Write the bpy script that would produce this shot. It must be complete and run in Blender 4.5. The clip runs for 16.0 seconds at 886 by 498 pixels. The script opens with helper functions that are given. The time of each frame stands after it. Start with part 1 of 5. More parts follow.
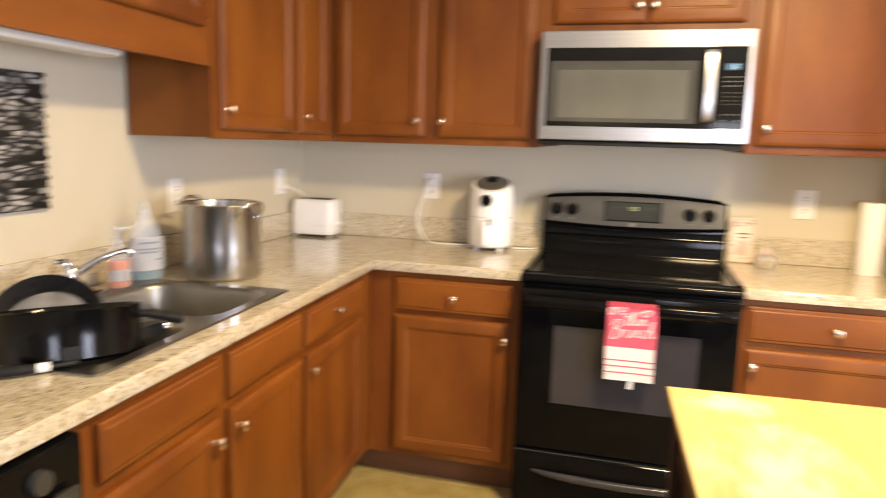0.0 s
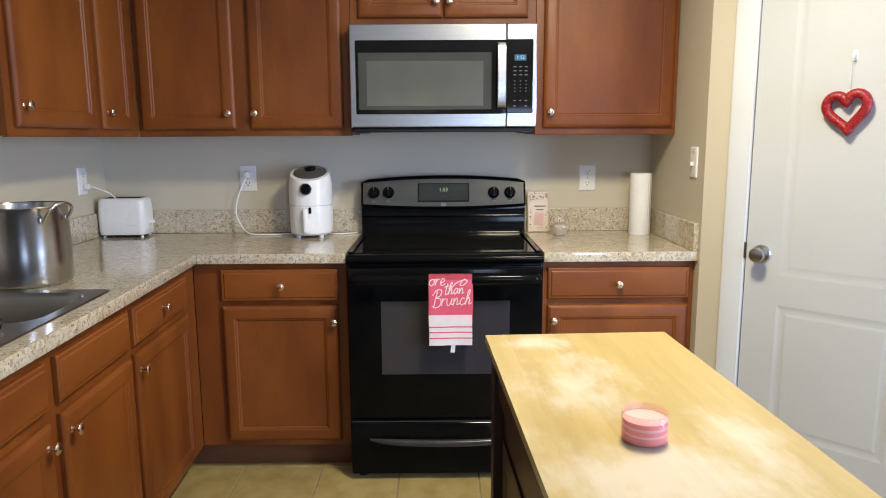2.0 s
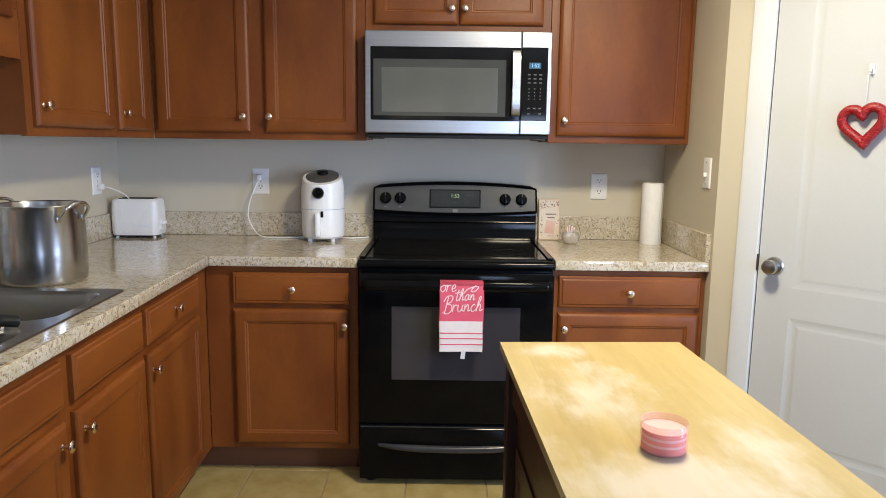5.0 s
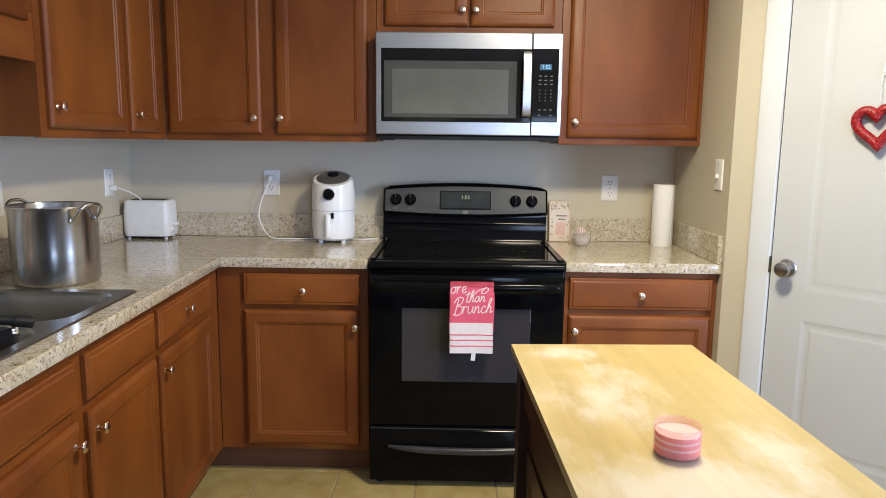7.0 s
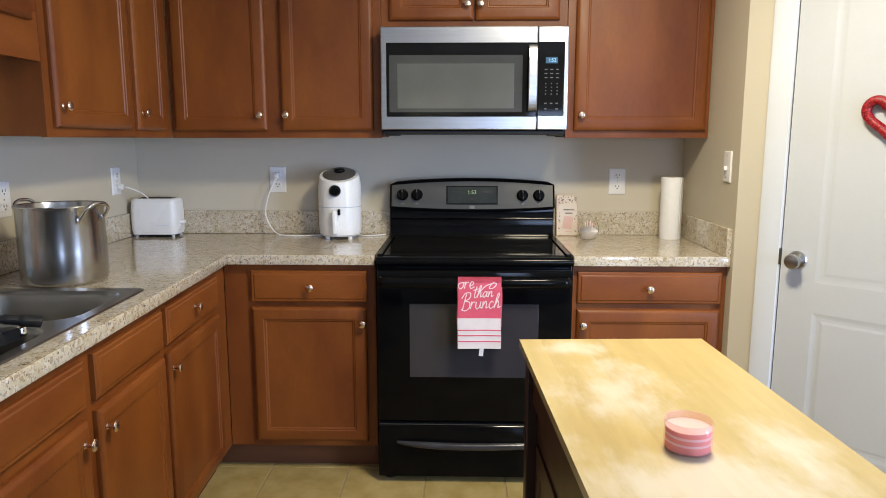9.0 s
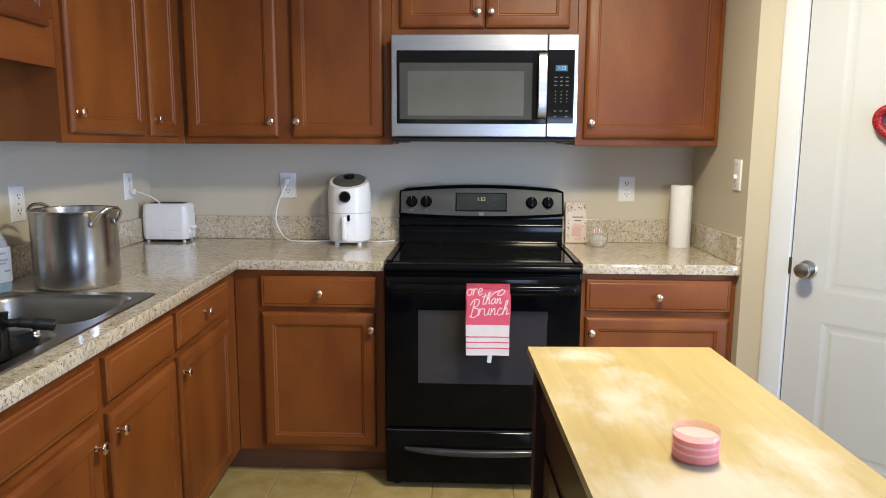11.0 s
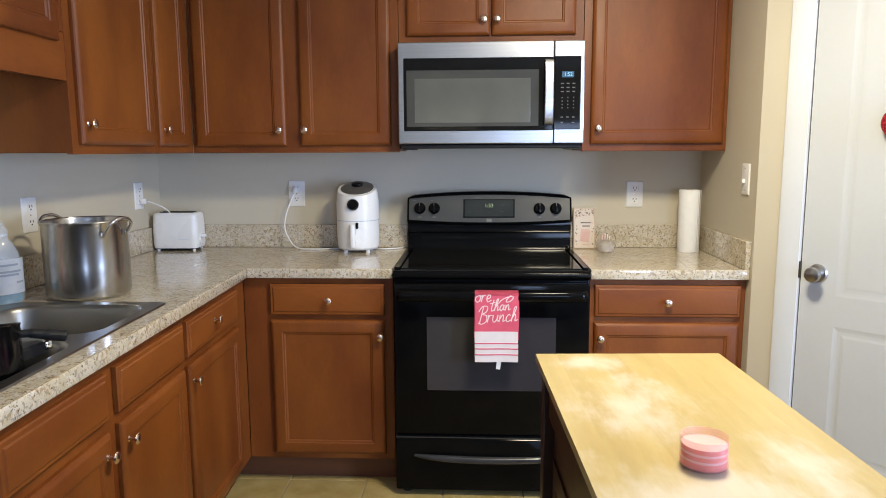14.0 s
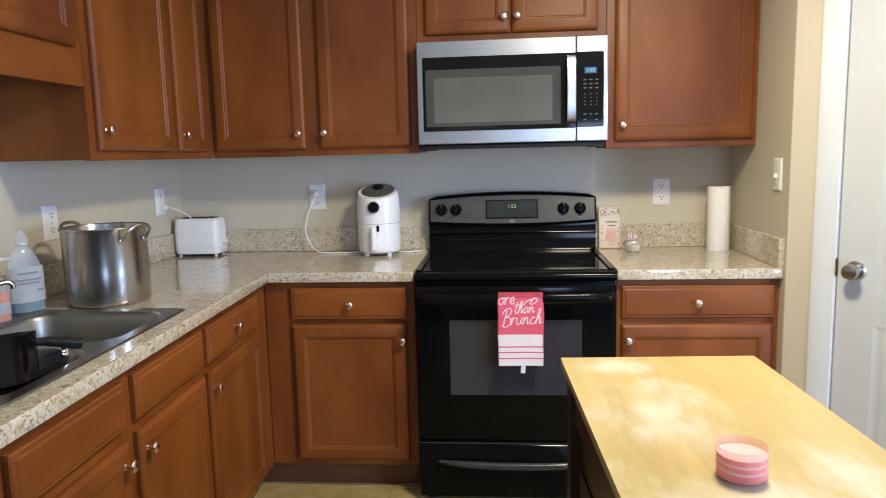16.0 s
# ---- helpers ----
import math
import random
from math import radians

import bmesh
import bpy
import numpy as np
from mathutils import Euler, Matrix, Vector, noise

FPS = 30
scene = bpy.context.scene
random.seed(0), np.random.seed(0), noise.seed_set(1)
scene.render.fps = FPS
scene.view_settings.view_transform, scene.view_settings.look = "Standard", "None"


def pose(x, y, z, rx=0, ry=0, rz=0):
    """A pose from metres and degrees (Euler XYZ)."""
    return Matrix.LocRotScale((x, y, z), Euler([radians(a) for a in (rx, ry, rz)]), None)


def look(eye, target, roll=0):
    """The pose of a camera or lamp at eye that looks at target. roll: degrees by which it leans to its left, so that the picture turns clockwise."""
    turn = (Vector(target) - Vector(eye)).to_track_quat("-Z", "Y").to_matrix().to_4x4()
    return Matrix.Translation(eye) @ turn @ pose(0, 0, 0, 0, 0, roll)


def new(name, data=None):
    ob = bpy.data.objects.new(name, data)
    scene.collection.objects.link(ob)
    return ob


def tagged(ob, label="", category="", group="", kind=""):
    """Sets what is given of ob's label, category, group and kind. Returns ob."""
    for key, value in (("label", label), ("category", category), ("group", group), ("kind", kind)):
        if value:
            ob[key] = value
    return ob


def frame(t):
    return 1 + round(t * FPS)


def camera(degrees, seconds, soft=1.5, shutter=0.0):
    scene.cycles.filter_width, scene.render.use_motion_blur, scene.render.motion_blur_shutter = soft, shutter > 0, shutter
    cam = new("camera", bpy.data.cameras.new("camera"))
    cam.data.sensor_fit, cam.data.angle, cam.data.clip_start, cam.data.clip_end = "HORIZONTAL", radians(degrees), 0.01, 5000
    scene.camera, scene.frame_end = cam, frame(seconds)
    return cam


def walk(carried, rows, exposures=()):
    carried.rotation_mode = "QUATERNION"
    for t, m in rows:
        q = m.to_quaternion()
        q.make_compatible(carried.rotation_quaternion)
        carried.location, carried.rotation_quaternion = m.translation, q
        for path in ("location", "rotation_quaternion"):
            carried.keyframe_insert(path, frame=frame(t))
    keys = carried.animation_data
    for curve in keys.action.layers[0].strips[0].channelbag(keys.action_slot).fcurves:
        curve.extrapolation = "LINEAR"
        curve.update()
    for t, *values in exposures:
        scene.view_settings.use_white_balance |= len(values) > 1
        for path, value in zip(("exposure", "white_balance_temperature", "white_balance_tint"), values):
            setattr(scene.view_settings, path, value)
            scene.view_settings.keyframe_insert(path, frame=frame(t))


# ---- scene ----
cam = camera(65.4, 16.0, soft=0.95, shutter=0.9)
PATH = [
    (0, (-0.016, -3.139, 1.375), (-0.528, -1.23, 1.071), 1.7),
    (0.5, (-0.025, -3.178, 1.362), (-0.234, -1.207, 1.09), 0.2),
    (1, (-0.031, -3.228, 1.359), (-0.102, -1.255, 1.041), -1.2),
    (1.5, (-0.037, -3.276, 1.363), (-0.034, -1.302, 1.041), 1.0),
    (2, (-0.026, -3.283, 1.361), (-0.012, -1.309, 1.04), -0.3),
    (2.5, (-0.027, -3.274, 1.359), (0.004, -1.302, 1.025), -0.6),
    (3, (-0.046, -3.289, 1.365), (-0.012, -1.313, 1.058), 0.7),
    (3.5, (-0.045, -3.291, 1.365), (-0.025, -1.315, 1.061), 0.7),
    (4, (-0.051, -3.288, 1.363), (-0.043, -1.312, 1.056), 0.4),
    (4.5, (-0.051, -3.287, 1.361), (-0.045, -1.31, 1.056), 0.6),
    (7, (-0.057, -3.286, 1.362), (-0.084, -1.309, 1.062), 0.7),
    (7.5, (-0.056, -3.279, 1.363), (-0.083, -1.301, 1.067), 0.7),
    (8, (-0.054, -3.276, 1.362), (-0.073, -1.299, 1.062), -0.7),
    (8.5, (-0.055, -3.276, 1.361), (-0.089, -1.301, 1.047), -0.4),
    (11, (-0.056, -3.285, 1.365), (-0.13, -1.308, 1.068), 0.3),
    (11.5, (-0.048, -3.281, 1.365), (-0.122, -1.303, 1.076), -0.1),
    (12, (-0.052, -3.284, 1.363), (-0.132, -1.307, 1.069), -0.4),
    (12.5, (-0.05, -3.283, 1.364), (-0.134, -1.306, 1.072), -0.6),
    (13, (-0.052, -3.287, 1.365), (-0.13, -1.309, 1.079), -0.6),
    (13.5, (-0.052, -3.289, 1.366), (-0.142, -1.311, 1.082), -0.3),
    (14, (-0.051, -3.289, 1.371), (-0.152, -1.311, 1.09), -0.3),
    (14.5, (-0.055, -3.286, 1.366), (-0.159, -1.309, 1.08), -0.3),
    (15, (-0.059, -3.284, 1.367), (-0.169, -1.308, 1.075), 0.4),
    (15.5, (-0.054, -3.268, 1.366), (-0.172, -1.291, 1.091), -0.8),
    (16, (-0.042, -3.24, 1.361), (-0.215, -1.266, 1.089), -1.4),
]
EXPOSURES = [(0, 1.12, 8600, 16), (0.5, 1.0, 7900, 14), (1.0, 0.68, 6900, 11), (1.5, 0.48, 6150, 10), (2.0, 0.46, 6100, 10), (8.5, 0.47, 6050, 10), (16, 0.52, 6000, 10)]
walk(cam, [(t, look(eye, target, roll)) for t, eye, target, roll in PATH], EXPOSURES)

# ---- light ----
world = bpy.data.worlds.new("world")
scene.world = world
world.use_nodes = True
wn = world.node_tree
sky = wn.nodes.new("ShaderNodeTexSky")
sky.sky_type = "NISHITA"
sky.sun_disc = False
sky.sun_elevation, sky.sun_rotation = radians(40), radians(200)
wn.links.new(sky.outputs[0], wn.nodes["Background"].inputs[0])
wn.nodes["Background"].inputs[1].default_value = 0.12


def area_light(name, m, sx, sy, watts, colour, shape="RECTANGLE"):
    data = bpy.data.lights.new(name, "AREA")
    data.shape, data.size, data.size_y, data.energy, data.color = shape, sx, sy, watts, colour
    ob = new(name, data)
    ob.matrix_basis = m
    return ob


# daylight through the glass door on the east side
area_light("door_daylight", pose(3.04, -3.20, 1.22, 0, 90, 0), 1.50, 0.96, 80, (0.53, 0.67, 1.0))
# daylight through the window of the room behind
area_light("window_daylight", pose(1.29, -6.94, 1.27, 90, 0, 0), 0.84, 0.92, 38, (0.53, 0.67, 1.0))
# the ceiling lamp of the kitchen
area_light("ceiling_lamp_glow", pose(0.47, -1.68, 2.335), 0.34, 0.34, 34, (1.0, 0.86, 0.59), "DISK")


# ---- materials ----
def rgba(c):
    return (c[0], c[1], c[2], 1.0)


def material(name, c1, c2=None, scale=4.0, stretch=(1, 1, 1), rough=0.5, rough_var=0.08, metal=0.0, coat=0.0,
             bump=0.0, bump_scale=150.0, random_shift=0.0, fine=0.0, coords="Object", sharp=(0.3, 0.7)):
    """A two-scale procedural surface: broad colour change, fine grain, uneven gloss and relief."""
    m = bpy.data.materials.new(name)
    m.use_nodes = True
    nt = m.node_tree
    b = nt.nodes["Principled BSDF"]
    b.inputs["Metallic"].default_value = metal
    b.inputs["Coat Weight"].default_value = coat
    b.inputs["Coat Roughness"].default_value = 0.12
    tc = nt.nodes.new("ShaderNodeTexCoord")
    mp = nt.nodes.new("ShaderNodeMapping")
    mp.inputs["Scale"].default_value = stretch
    nt.links.new(tc.outputs[coords], mp.inputs[0])
    info = nt.nodes.new("ShaderNodeObjectInfo")
    shift = nt.nodes.new("ShaderNodeVectorMath")
    shift.operation = "MULTIPLY_ADD"
    shift.inputs[1].default_value = (17.0, 9.0, 13.0)
    nt.links.new(info.outputs["Random"], shift.inputs[0])
    nt.links.new(mp.outputs[0], shift.inputs[2])
    n1 = nt.nodes.new("ShaderNodeTexNoise")
    n1.inputs["Scale"].default_value, n1.inputs["Detail"].default_value = scale, 5.0
    nt.links.new(shift.outputs[0], n1.inputs["Vector"])
    ramp = nt.nodes.new("ShaderNodeValToRGB")
    ramp.color_ramp.elements[0].position, ramp.color_ramp.elements[1].position = sharp
    ramp.color_ramp.elements[0].color, ramp.color_ramp.elements[1].color = rgba(c1), rgba(c2 or c1)
    nt.links.new(n1.outputs["Fac"], ramp.inputs[0])
    colour = ramp.outputs[0]
    n2 = nt.nodes.new("ShaderNodeTexNoise")
    n2.inputs["Scale"].default_value, n2.inputs["Detail"].default_value = bump_scale, 3.0
    nt.links.new(shift.outputs[0], n2.inputs["Vector"])
    if fine or random_shift:
        val = nt.nodes.new("ShaderNodeMath")
        val.operation = "MULTIPLY_ADD"
        val.inputs[1].default_value, val.inputs[2].default_value = 2 * fine, 1.0 - fine
        nt.links.new(n2.outputs["Fac"], val.inputs[0])
        rnd = nt.nodes.new("ShaderNodeMath")
        rnd.operation = "MULTIPLY_ADD"
        rnd.inputs[1].default_value, rnd.inputs[2].default_value = 2 * random_shift, -random_shift
        nt.links.new(info.outputs["Random"], rnd.inputs[0])
        add = nt.nodes.new("ShaderNodeMath")
        nt.links.new(val.outputs[0], add.inputs[0])
        nt.links.new(rnd.outputs[0], add.inputs[1])
        hsv = nt.nodes.new("ShaderNodeHueSaturation")
        nt.links.new(colour, hsv.inputs["Color"])
        nt.links.new(add.outputs[0], hsv.inputs["Value"])
        colour = hsv.outputs[0]
    nt.links.new(colour, b.inputs["Base Color"])
    rr = nt.nodes.new("ShaderNodeMapRange")
    rr.inputs["To Min"].default_value, rr.inputs["To Max"].default_value = max(0.02, rough - rough_var), rough + rough_var
    nt.links.new(n1.outputs["Fac"], rr.inputs[0])
    nt.links.new(rr.outputs[0], b.inputs["Roughness"])
    if bump:
        bp = nt.nodes.new("ShaderNodeBump")
        bp.inputs["Strength"].default_value, bp.inputs["Distance"].default_value = bump, 0.002
        nt.links.new(n2.outputs["Fac"], bp.inputs["Height"])
        nt.links.new(bp.outputs[0], b.inputs["Normal"])
    return m


def granite(name):
    """Speckled tan laminate: blotches, brown and grey flecks, pale crystals."""
    m = bpy.data.materials.new(name)
    m.use_nodes = True
    nt = m.node_tree
    b = nt.nodes["Principled BSDF"]
    b.inputs["Roughness"].default_value = 0.12
    b.inputs["Coat Weight"].default_value = 0.35
    b.inputs["Coat Roughness"].default_value = 0.05
    tc = nt.nodes.new("ShaderNodeTexCoord")
    last = None

    def layer(scale, lo, hi, colour, warp):
        nonlocal last
        tex = nt.nodes.new("ShaderNodeTexNoise")
        tex.inputs["Scale"].default_value, tex.inputs["Detail"].default_value = scale, 3.0
        tex.inputs["Distortion"].default_value = warp
        off = nt.nodes.new("ShaderNodeVectorMath")
        off.inputs[1].default_value = (scale * 0.37, scale * 0.11, scale * 0.73)
        nt.links.new(tc.outputs["Object"], off.inputs[0])
        nt.links.new(off.outputs[0], tex.inputs["Vector"])
        rp = nt.nodes.new("ShaderNodeMapRange")
        rp.inputs[1].default_value, rp.inputs[2].default_value = lo, hi
        nt.links.new(tex.outputs["Fac"], rp.inputs[0])
        mix = nt.nodes.new("ShaderNodeMix")
        mix.data_type = "RGBA"
        nt.links.new(rp.outputs[0], mix.inputs[0])
        if last is None:
            mix.inputs[6].default_value = rgba((0.535, 0.465, 0.328))
        else:
            nt.links.new(last, mix.inputs[6])
        mix.inputs[7].default_value = rgba(colour)
        last = mix.outputs[2]

    layer(11, 0.45, 0.65, (0.61, 0.545, 0.425), 0.5)
    layer(52, 0.53, 0.60, (0.65, 0.58, 0.47), 0.8)
    layer(74, 0.57, 0.605, (0.38, 0.29, 0.18), 0.8)
    layer(116, 0.60, 0.635, (0.36, 0.33, 0.30), 0.4)
    layer(136, 0.63, 0.655, (0.13, 0.10, 0.08), 0.5)
    nt.links.new(last, b.inputs["Base Color"])
    return m


def glass(name, colour=(1, 1, 1), rough=0.0, ior=1.45):
    m = bpy.data.materials.new(name)
    m.use_nodes = True
    b = m.node_tree.nodes["Principled BSDF"]
    b.inputs["Base Color"].default_value = rgba(colour)
    b.inputs["Transmission Weight"].default_value = 1.0
    b.inputs["Roughness"].default_value = rough
    b.inputs["IOR"].default_value = ior
    return m


def glow(name, colour, strength):
    m = bpy.data.materials.new(name)
    m.use_nodes = True
    b = m.node_tree.nodes["Principled BSDF"]
    b.inputs["Base Color"].default_value = rgba(colour)
    b.inputs["Emission Color"].default_value = rgba(colour)
    b.inputs["Emission Strength"].default_value = strength
    return m


def pebble_print(name):
    m = bpy.data.materials.new(name)
    m.use_nodes = True
    nt = m.node_tree
    b = nt.nodes["Principled BSDF"]
    b.inputs["Roughness"].default_value = 0.5
    tc = nt.nodes.new("ShaderNodeTexCoord")
    mp = nt.nodes.new("ShaderNodeMapping")
    mp.inputs["Scale"].default_value = (1, 19, 72)
    nt.links.new(tc.outputs["Object"], mp.inputs[0])
    vo = nt.nodes.new("ShaderNodeTexVoronoi")
    vo.feature = "DISTANCE_TO_EDGE"
    vo.inputs["Scale"].default_value = 1.0
    nt.links.new(mp.outputs[0], vo.inputs["Vector"])
    vc = nt.nodes.new("ShaderNodeTexVoronoi")
    vc.inputs["Scale"].default_value = 1.0
    nt.links.new(mp.outputs[0], vc.inputs["Vector"])
    ra = nt.nodes.new("ShaderNodeValToRGB")
    ra.color_ramp.elements[0].position, ra.color_ramp.elements[1].position = 0.05, 0.24
    ra.color_ramp.elements[0].color, ra.color_ramp.elements[1].color = (0.01, 0.01, 0.01, 1), (0.38, 0.37, 0.35, 1)
    nt.links.new(vo.outputs["Distance"], ra.inputs[0])
    bw = nt.nodes.new("ShaderNodeRGBToBW")
    nt.links.new(vc.outputs["Color"], bw.inputs[0])
    mr = nt.nodes.new("ShaderNodeMapRange")
    mr.inputs[1].default_value, mr.inputs[2].default_value = 0.25, 0.65
    nt.links.new(bw.outputs[0], mr.inputs[0])
    mx = nt.nodes.new("ShaderNodeMix")
    mx.data_type, mx.blend_type = "RGBA", "MULTIPLY"
    mx.inputs[0].default_value = 1.0
    nt.links.new(ra.outputs[0], mx.inputs[6])
    nt.links.new(mr.outputs[0], mx.inputs[7])
    nt.links.new(mx.outputs[2], b.inputs["Base Color"])
    return m


def butcher_block(name):
    """Maple staves, oiled yellow, with long grain and reflected light painted as pale patches."""
    m = material(name, (0.468, 0.366, 0.160), (0.392, 0.295, 0.118), 6.0, (3.0, 0.5, 1), 0.34, 0.08, coat=0.1, bump=0.04, bump_scale=70, fine=0.05, random_shift=0.04)
    nt = m.node_tree
    b = nt.nodes["Principled BSDF"]
    base = b.inputs["Base Color"].links[0].from_socket
    tc = nt.nodes.new("ShaderNodeTexCoord")

    def noise(scale, detail, stretch):
        mp = nt.nodes.new("ShaderNodeMapping")
        mp.inputs["Location"].default_value, mp.inputs["Scale"].default_value = (0.31, 0.42, 0.0), stretch
        nt.links.new(tc.outputs["Object"], mp.inputs[0])
        tex = nt.nodes.new("ShaderNodeTexNoise")
        tex.inputs["Scale"].default_value, tex.inputs["Detail"].default_value, tex.inputs["Roughness"].default_value = scale, detail, 0.6
        nt.links.new(mp.outputs[0], tex.inputs["Vector"])
        return tex.outputs["Fac"]

    def calc(op, p, q, r=None):
        node = nt.nodes.new("ShaderNodeMath")
        node.operation = op
        for k, v in enumerate((p, q, r)):
            if isinstance(v, (int, float)):
                node.inputs[k].default_value = v
            elif v is not None:
                nt.links.new(v, node.inputs[k])
        return node.outputs[0]

    # reflected light put into the colour as pale patches: centre and radii on the top
    gleaming = -0.55
    for cx, cy, rx, ry in ((-0.085, -0.33, 0.11, 0.13), (-0.03, -0.67, 0.19, 0.13), (0.12, -0.60, 0.06, 0.16), (-0.11, -0.07, 0.07, 0.05)):
        mp = nt.nodes.new("ShaderNodeMapping")
        mp.inputs["Location"].default_value, mp.inputs["Scale"].default_value = (-cx / rx, -cy / ry, 0), (1 / rx, 1 / ry, 0)
        nt.links.new(tc.outputs["Object"], mp.inputs[0])
        far = nt.nodes.new("ShaderNodeVectorMath")
        far.operation = "LENGTH"
        nt.links.new(mp.outputs[0], far.inputs[0])
        gleaming = calc("MAXIMUM", gleaming, calc("SUBTRACT", 1.0, far.outputs["Value"]))
    uneven = calc("MULTIPLY_ADD", noise(7.0, 3.0, (1.6, 1.0, 1)), 2.6, -1.35)
    scuff = calc("MULTIPLY_ADD", noise(30.0, 4.0, (2.5, 0.7, 1)), 1.0, -0.5)
    gleaming = calc("ADD", calc("ADD", gleaming, uneven), scuff)
    mr = nt.nodes.new("ShaderNodeMapRange")
    mr.interpolation_type = "SMOOTHSTEP"
    mr.inputs[1].default_value, mr.inputs[2].default_value, mr.inputs[4].default_value = -0.40, 0.95, 0.70
    nt.links.new(gleaming, mr.inputs[0])
    mix = nt.nodes.new("ShaderNodeMix")
    mix.data_type = "RGBA"
    nt.links.new(mr.outputs[0], mix.inputs[0])
    nt.links.new(base, mix.inputs[6])
    mix.inputs[7].default_value = rgba((0.61, 0.56, 0.485))
    nt.links.new(mix.outputs[2], b.inputs["Base Color"])
    return m


CAB1, CAB2 = (0.230, 0.0705, 0.0115), (0.139, 0.0358, 0.0062)
WOOD = material("cabinet_wood", CAB1, CAB2, 2.0, (2.2, 2.2, 0.8), 0.41, 0.06, bump=0.05, bump_scale=45, fine=0.12, random_shift=0.07, sharp=(0.34, 0.66))
WOOD_H = material("cabinet_wood_crosswise", CAB1, CAB2, 2.0, (0.8, 2.2, 2.2), 0.41, 0.06, bump=0.05, bump_scale=45, fine=0.12, random_shift=0.07, sharp=(0.34, 0.66))
for m in (WOOD, WOOD_H):
    # satin lacquer: a broad soft sheen over the stain
    lacquer = m.node_tree.nodes["Principled BSDF"].inputs
    lacquer["Coat Weight"].default_value, lacquer["Coat Roughness"].default_value, lacquer["Coat IOR"].default_value = 0.18, 0.45, 1.5
# a darker brown than the cabinet fronts, for the toe kicks
WOOD_DARK = material("cabinet_wood_darker", (0.15, 0.055, 0.02), (0.10, 0.035, 0.013), 4.0, (0.6, 5, 5), 0.5, 0.1, bump=0.05)
NICKEL = material("brushed_nickel", (0.76, 0.60, 0.48), (0.66, 0.51, 0.40), 30, rough=0.24, metal=1.0)
CHROME = material("chrome", (0.75, 0.75, 0.75), (0.65, 0.65, 0.65), 20, rough=0.12, rough_var=0.04, metal=1.0)
STEEL = material("brushed_stainless", (0.52, 0.52, 0.52), (0.45, 0.45, 0.45), 3, (1, 40, 40), 0.30, 0.05, metal=1.0, bump=0.03, bump_scale=60)
POT_STEEL = material("worn_stainless_pot", (0.54, 0.53, 0.508), (0.40, 0.39, 0.375), 5, (1, 1, 3), 0.25, 0.04, metal=1.0)
pb = POT_STEEL.node_tree.nodes["Principled BSDF"]
tangent = POT_STEEL.node_tree.nodes.new("ShaderNodeTangent")
tangent.direction_type, tangent.axis = "RADIAL", "Z"
POT_STEEL.node_tree.links.new(tangent.outputs[0], pb.inputs["Tangent"])
pb.inputs["Anisotropic"].default_value = 0.6
pb.inputs["Anisotropic Rotation"].default_value = 0.25
SINK_STEEL = material("satin_sink_steel", (0.36, 0.35, 0.325), (0.28, 0.27, 0.25), 5, (1, 1, 1), 0.34, 0.06, metal=1.0, bump=0.03, bump_scale=90)
BLACK = material("black_enamel", (0.003, 0.003, 0.0035), (0.005, 0.005, 0.005), 12, rough=0.10, rough_var=0.03)
BLACK_GLASS = material("black_glass", (0.008, 0.008, 0.008), (0.011, 0.011, 0.0105), 8, rough=0.05, rough_var=0.02)
OVEN_GLASS = material("oven_window_glass", (0.032, 0.031, 0.036), (0.044, 0.042, 0.049), 3, rough=0.07, rough_var=0.03)
CONTROL_GREY = material("control_face_grey", (0.046, 0.047, 0.045), (0.060, 0.060, 0.057), 6, (1, 1, 3), rough=0.33, rough_var=0.05)
PULL_GREY = material("satin_pull_grey", (0.028, 0.028, 0.032), (0.04, 0.04, 0.044), 10, rough=0.22, rough_var=0.05)
BURNER = material("burner_print", (0.006, 0.006, 0.006), (0.009, 0.009, 0.009), 12, rough=0.10)
BLACK_MATT = material("black_plastic", (0.012, 0.012, 0.012), (0.02, 0.02, 0.02), 20, rough=0.42)
PANEL_GREY = material("control_panel_grey", (0.029, 0.030, 0.029), (0.038, 0.038, 0.036), 10, rough=0.24, rough_var=0.05)
NONSTICK = material("black_nonstick", (0.014, 0.014, 0.015), (0.028, 0.028, 0.03), 9, rough=0.28, rough_var=0.08, bump=0.05)
for wood in (WOOD, WOOD_H):
    wood.node_tree.nodes["Principled BSDF"].inputs["Specular IOR Level"].default_value = 0.24
for dark in (BLACK, BLACK_GLASS, NONSTICK):
    dark.node_tree.nodes["Principled BSDF"].inputs["Specular IOR Level"].default_value = 0.11
IRON = material("dark_pot_enamel", (0.0025, 0.0025, 0.003), (0.004, 0.004, 0.004), 9, rough=0.15, rough_var=0.04)
for dark in (IRON, BLACK_MATT):
    dark.node_tree.nodes["Principled BSDF"].inputs["Specular IOR Level"].default_value = 0.22
DISPLAY = material("display_glass", (0.020, 0.024, 0.020), (0.026, 0.03, 0.026), 10, rough=0.15)
MW_MESH = material("microwave_mesh_glass", (0.098, 0.101, 0.090), (0.118, 0.120, 0.107), 5, rough=0.12, rough_var=0.04, fine=0.05, bump_scale=900)
MW_RIM = material("microwave_window_rim", (0.05, 0.052, 0.048), (0.065, 0.066, 0.06), 5, rough=0.14, rough_var=0.04)
PAN_GREY = material("scuffed_pan_sheen", (0.13, 0.13, 0.14), (0.34, 0.34, 0.36), 14, rough=0.4)
WHITE = material("white_plastic", (0.88, 0.88, 0.87), (0.84, 0.84, 0.83), 8, rough=0.28, rough_var=0.05)
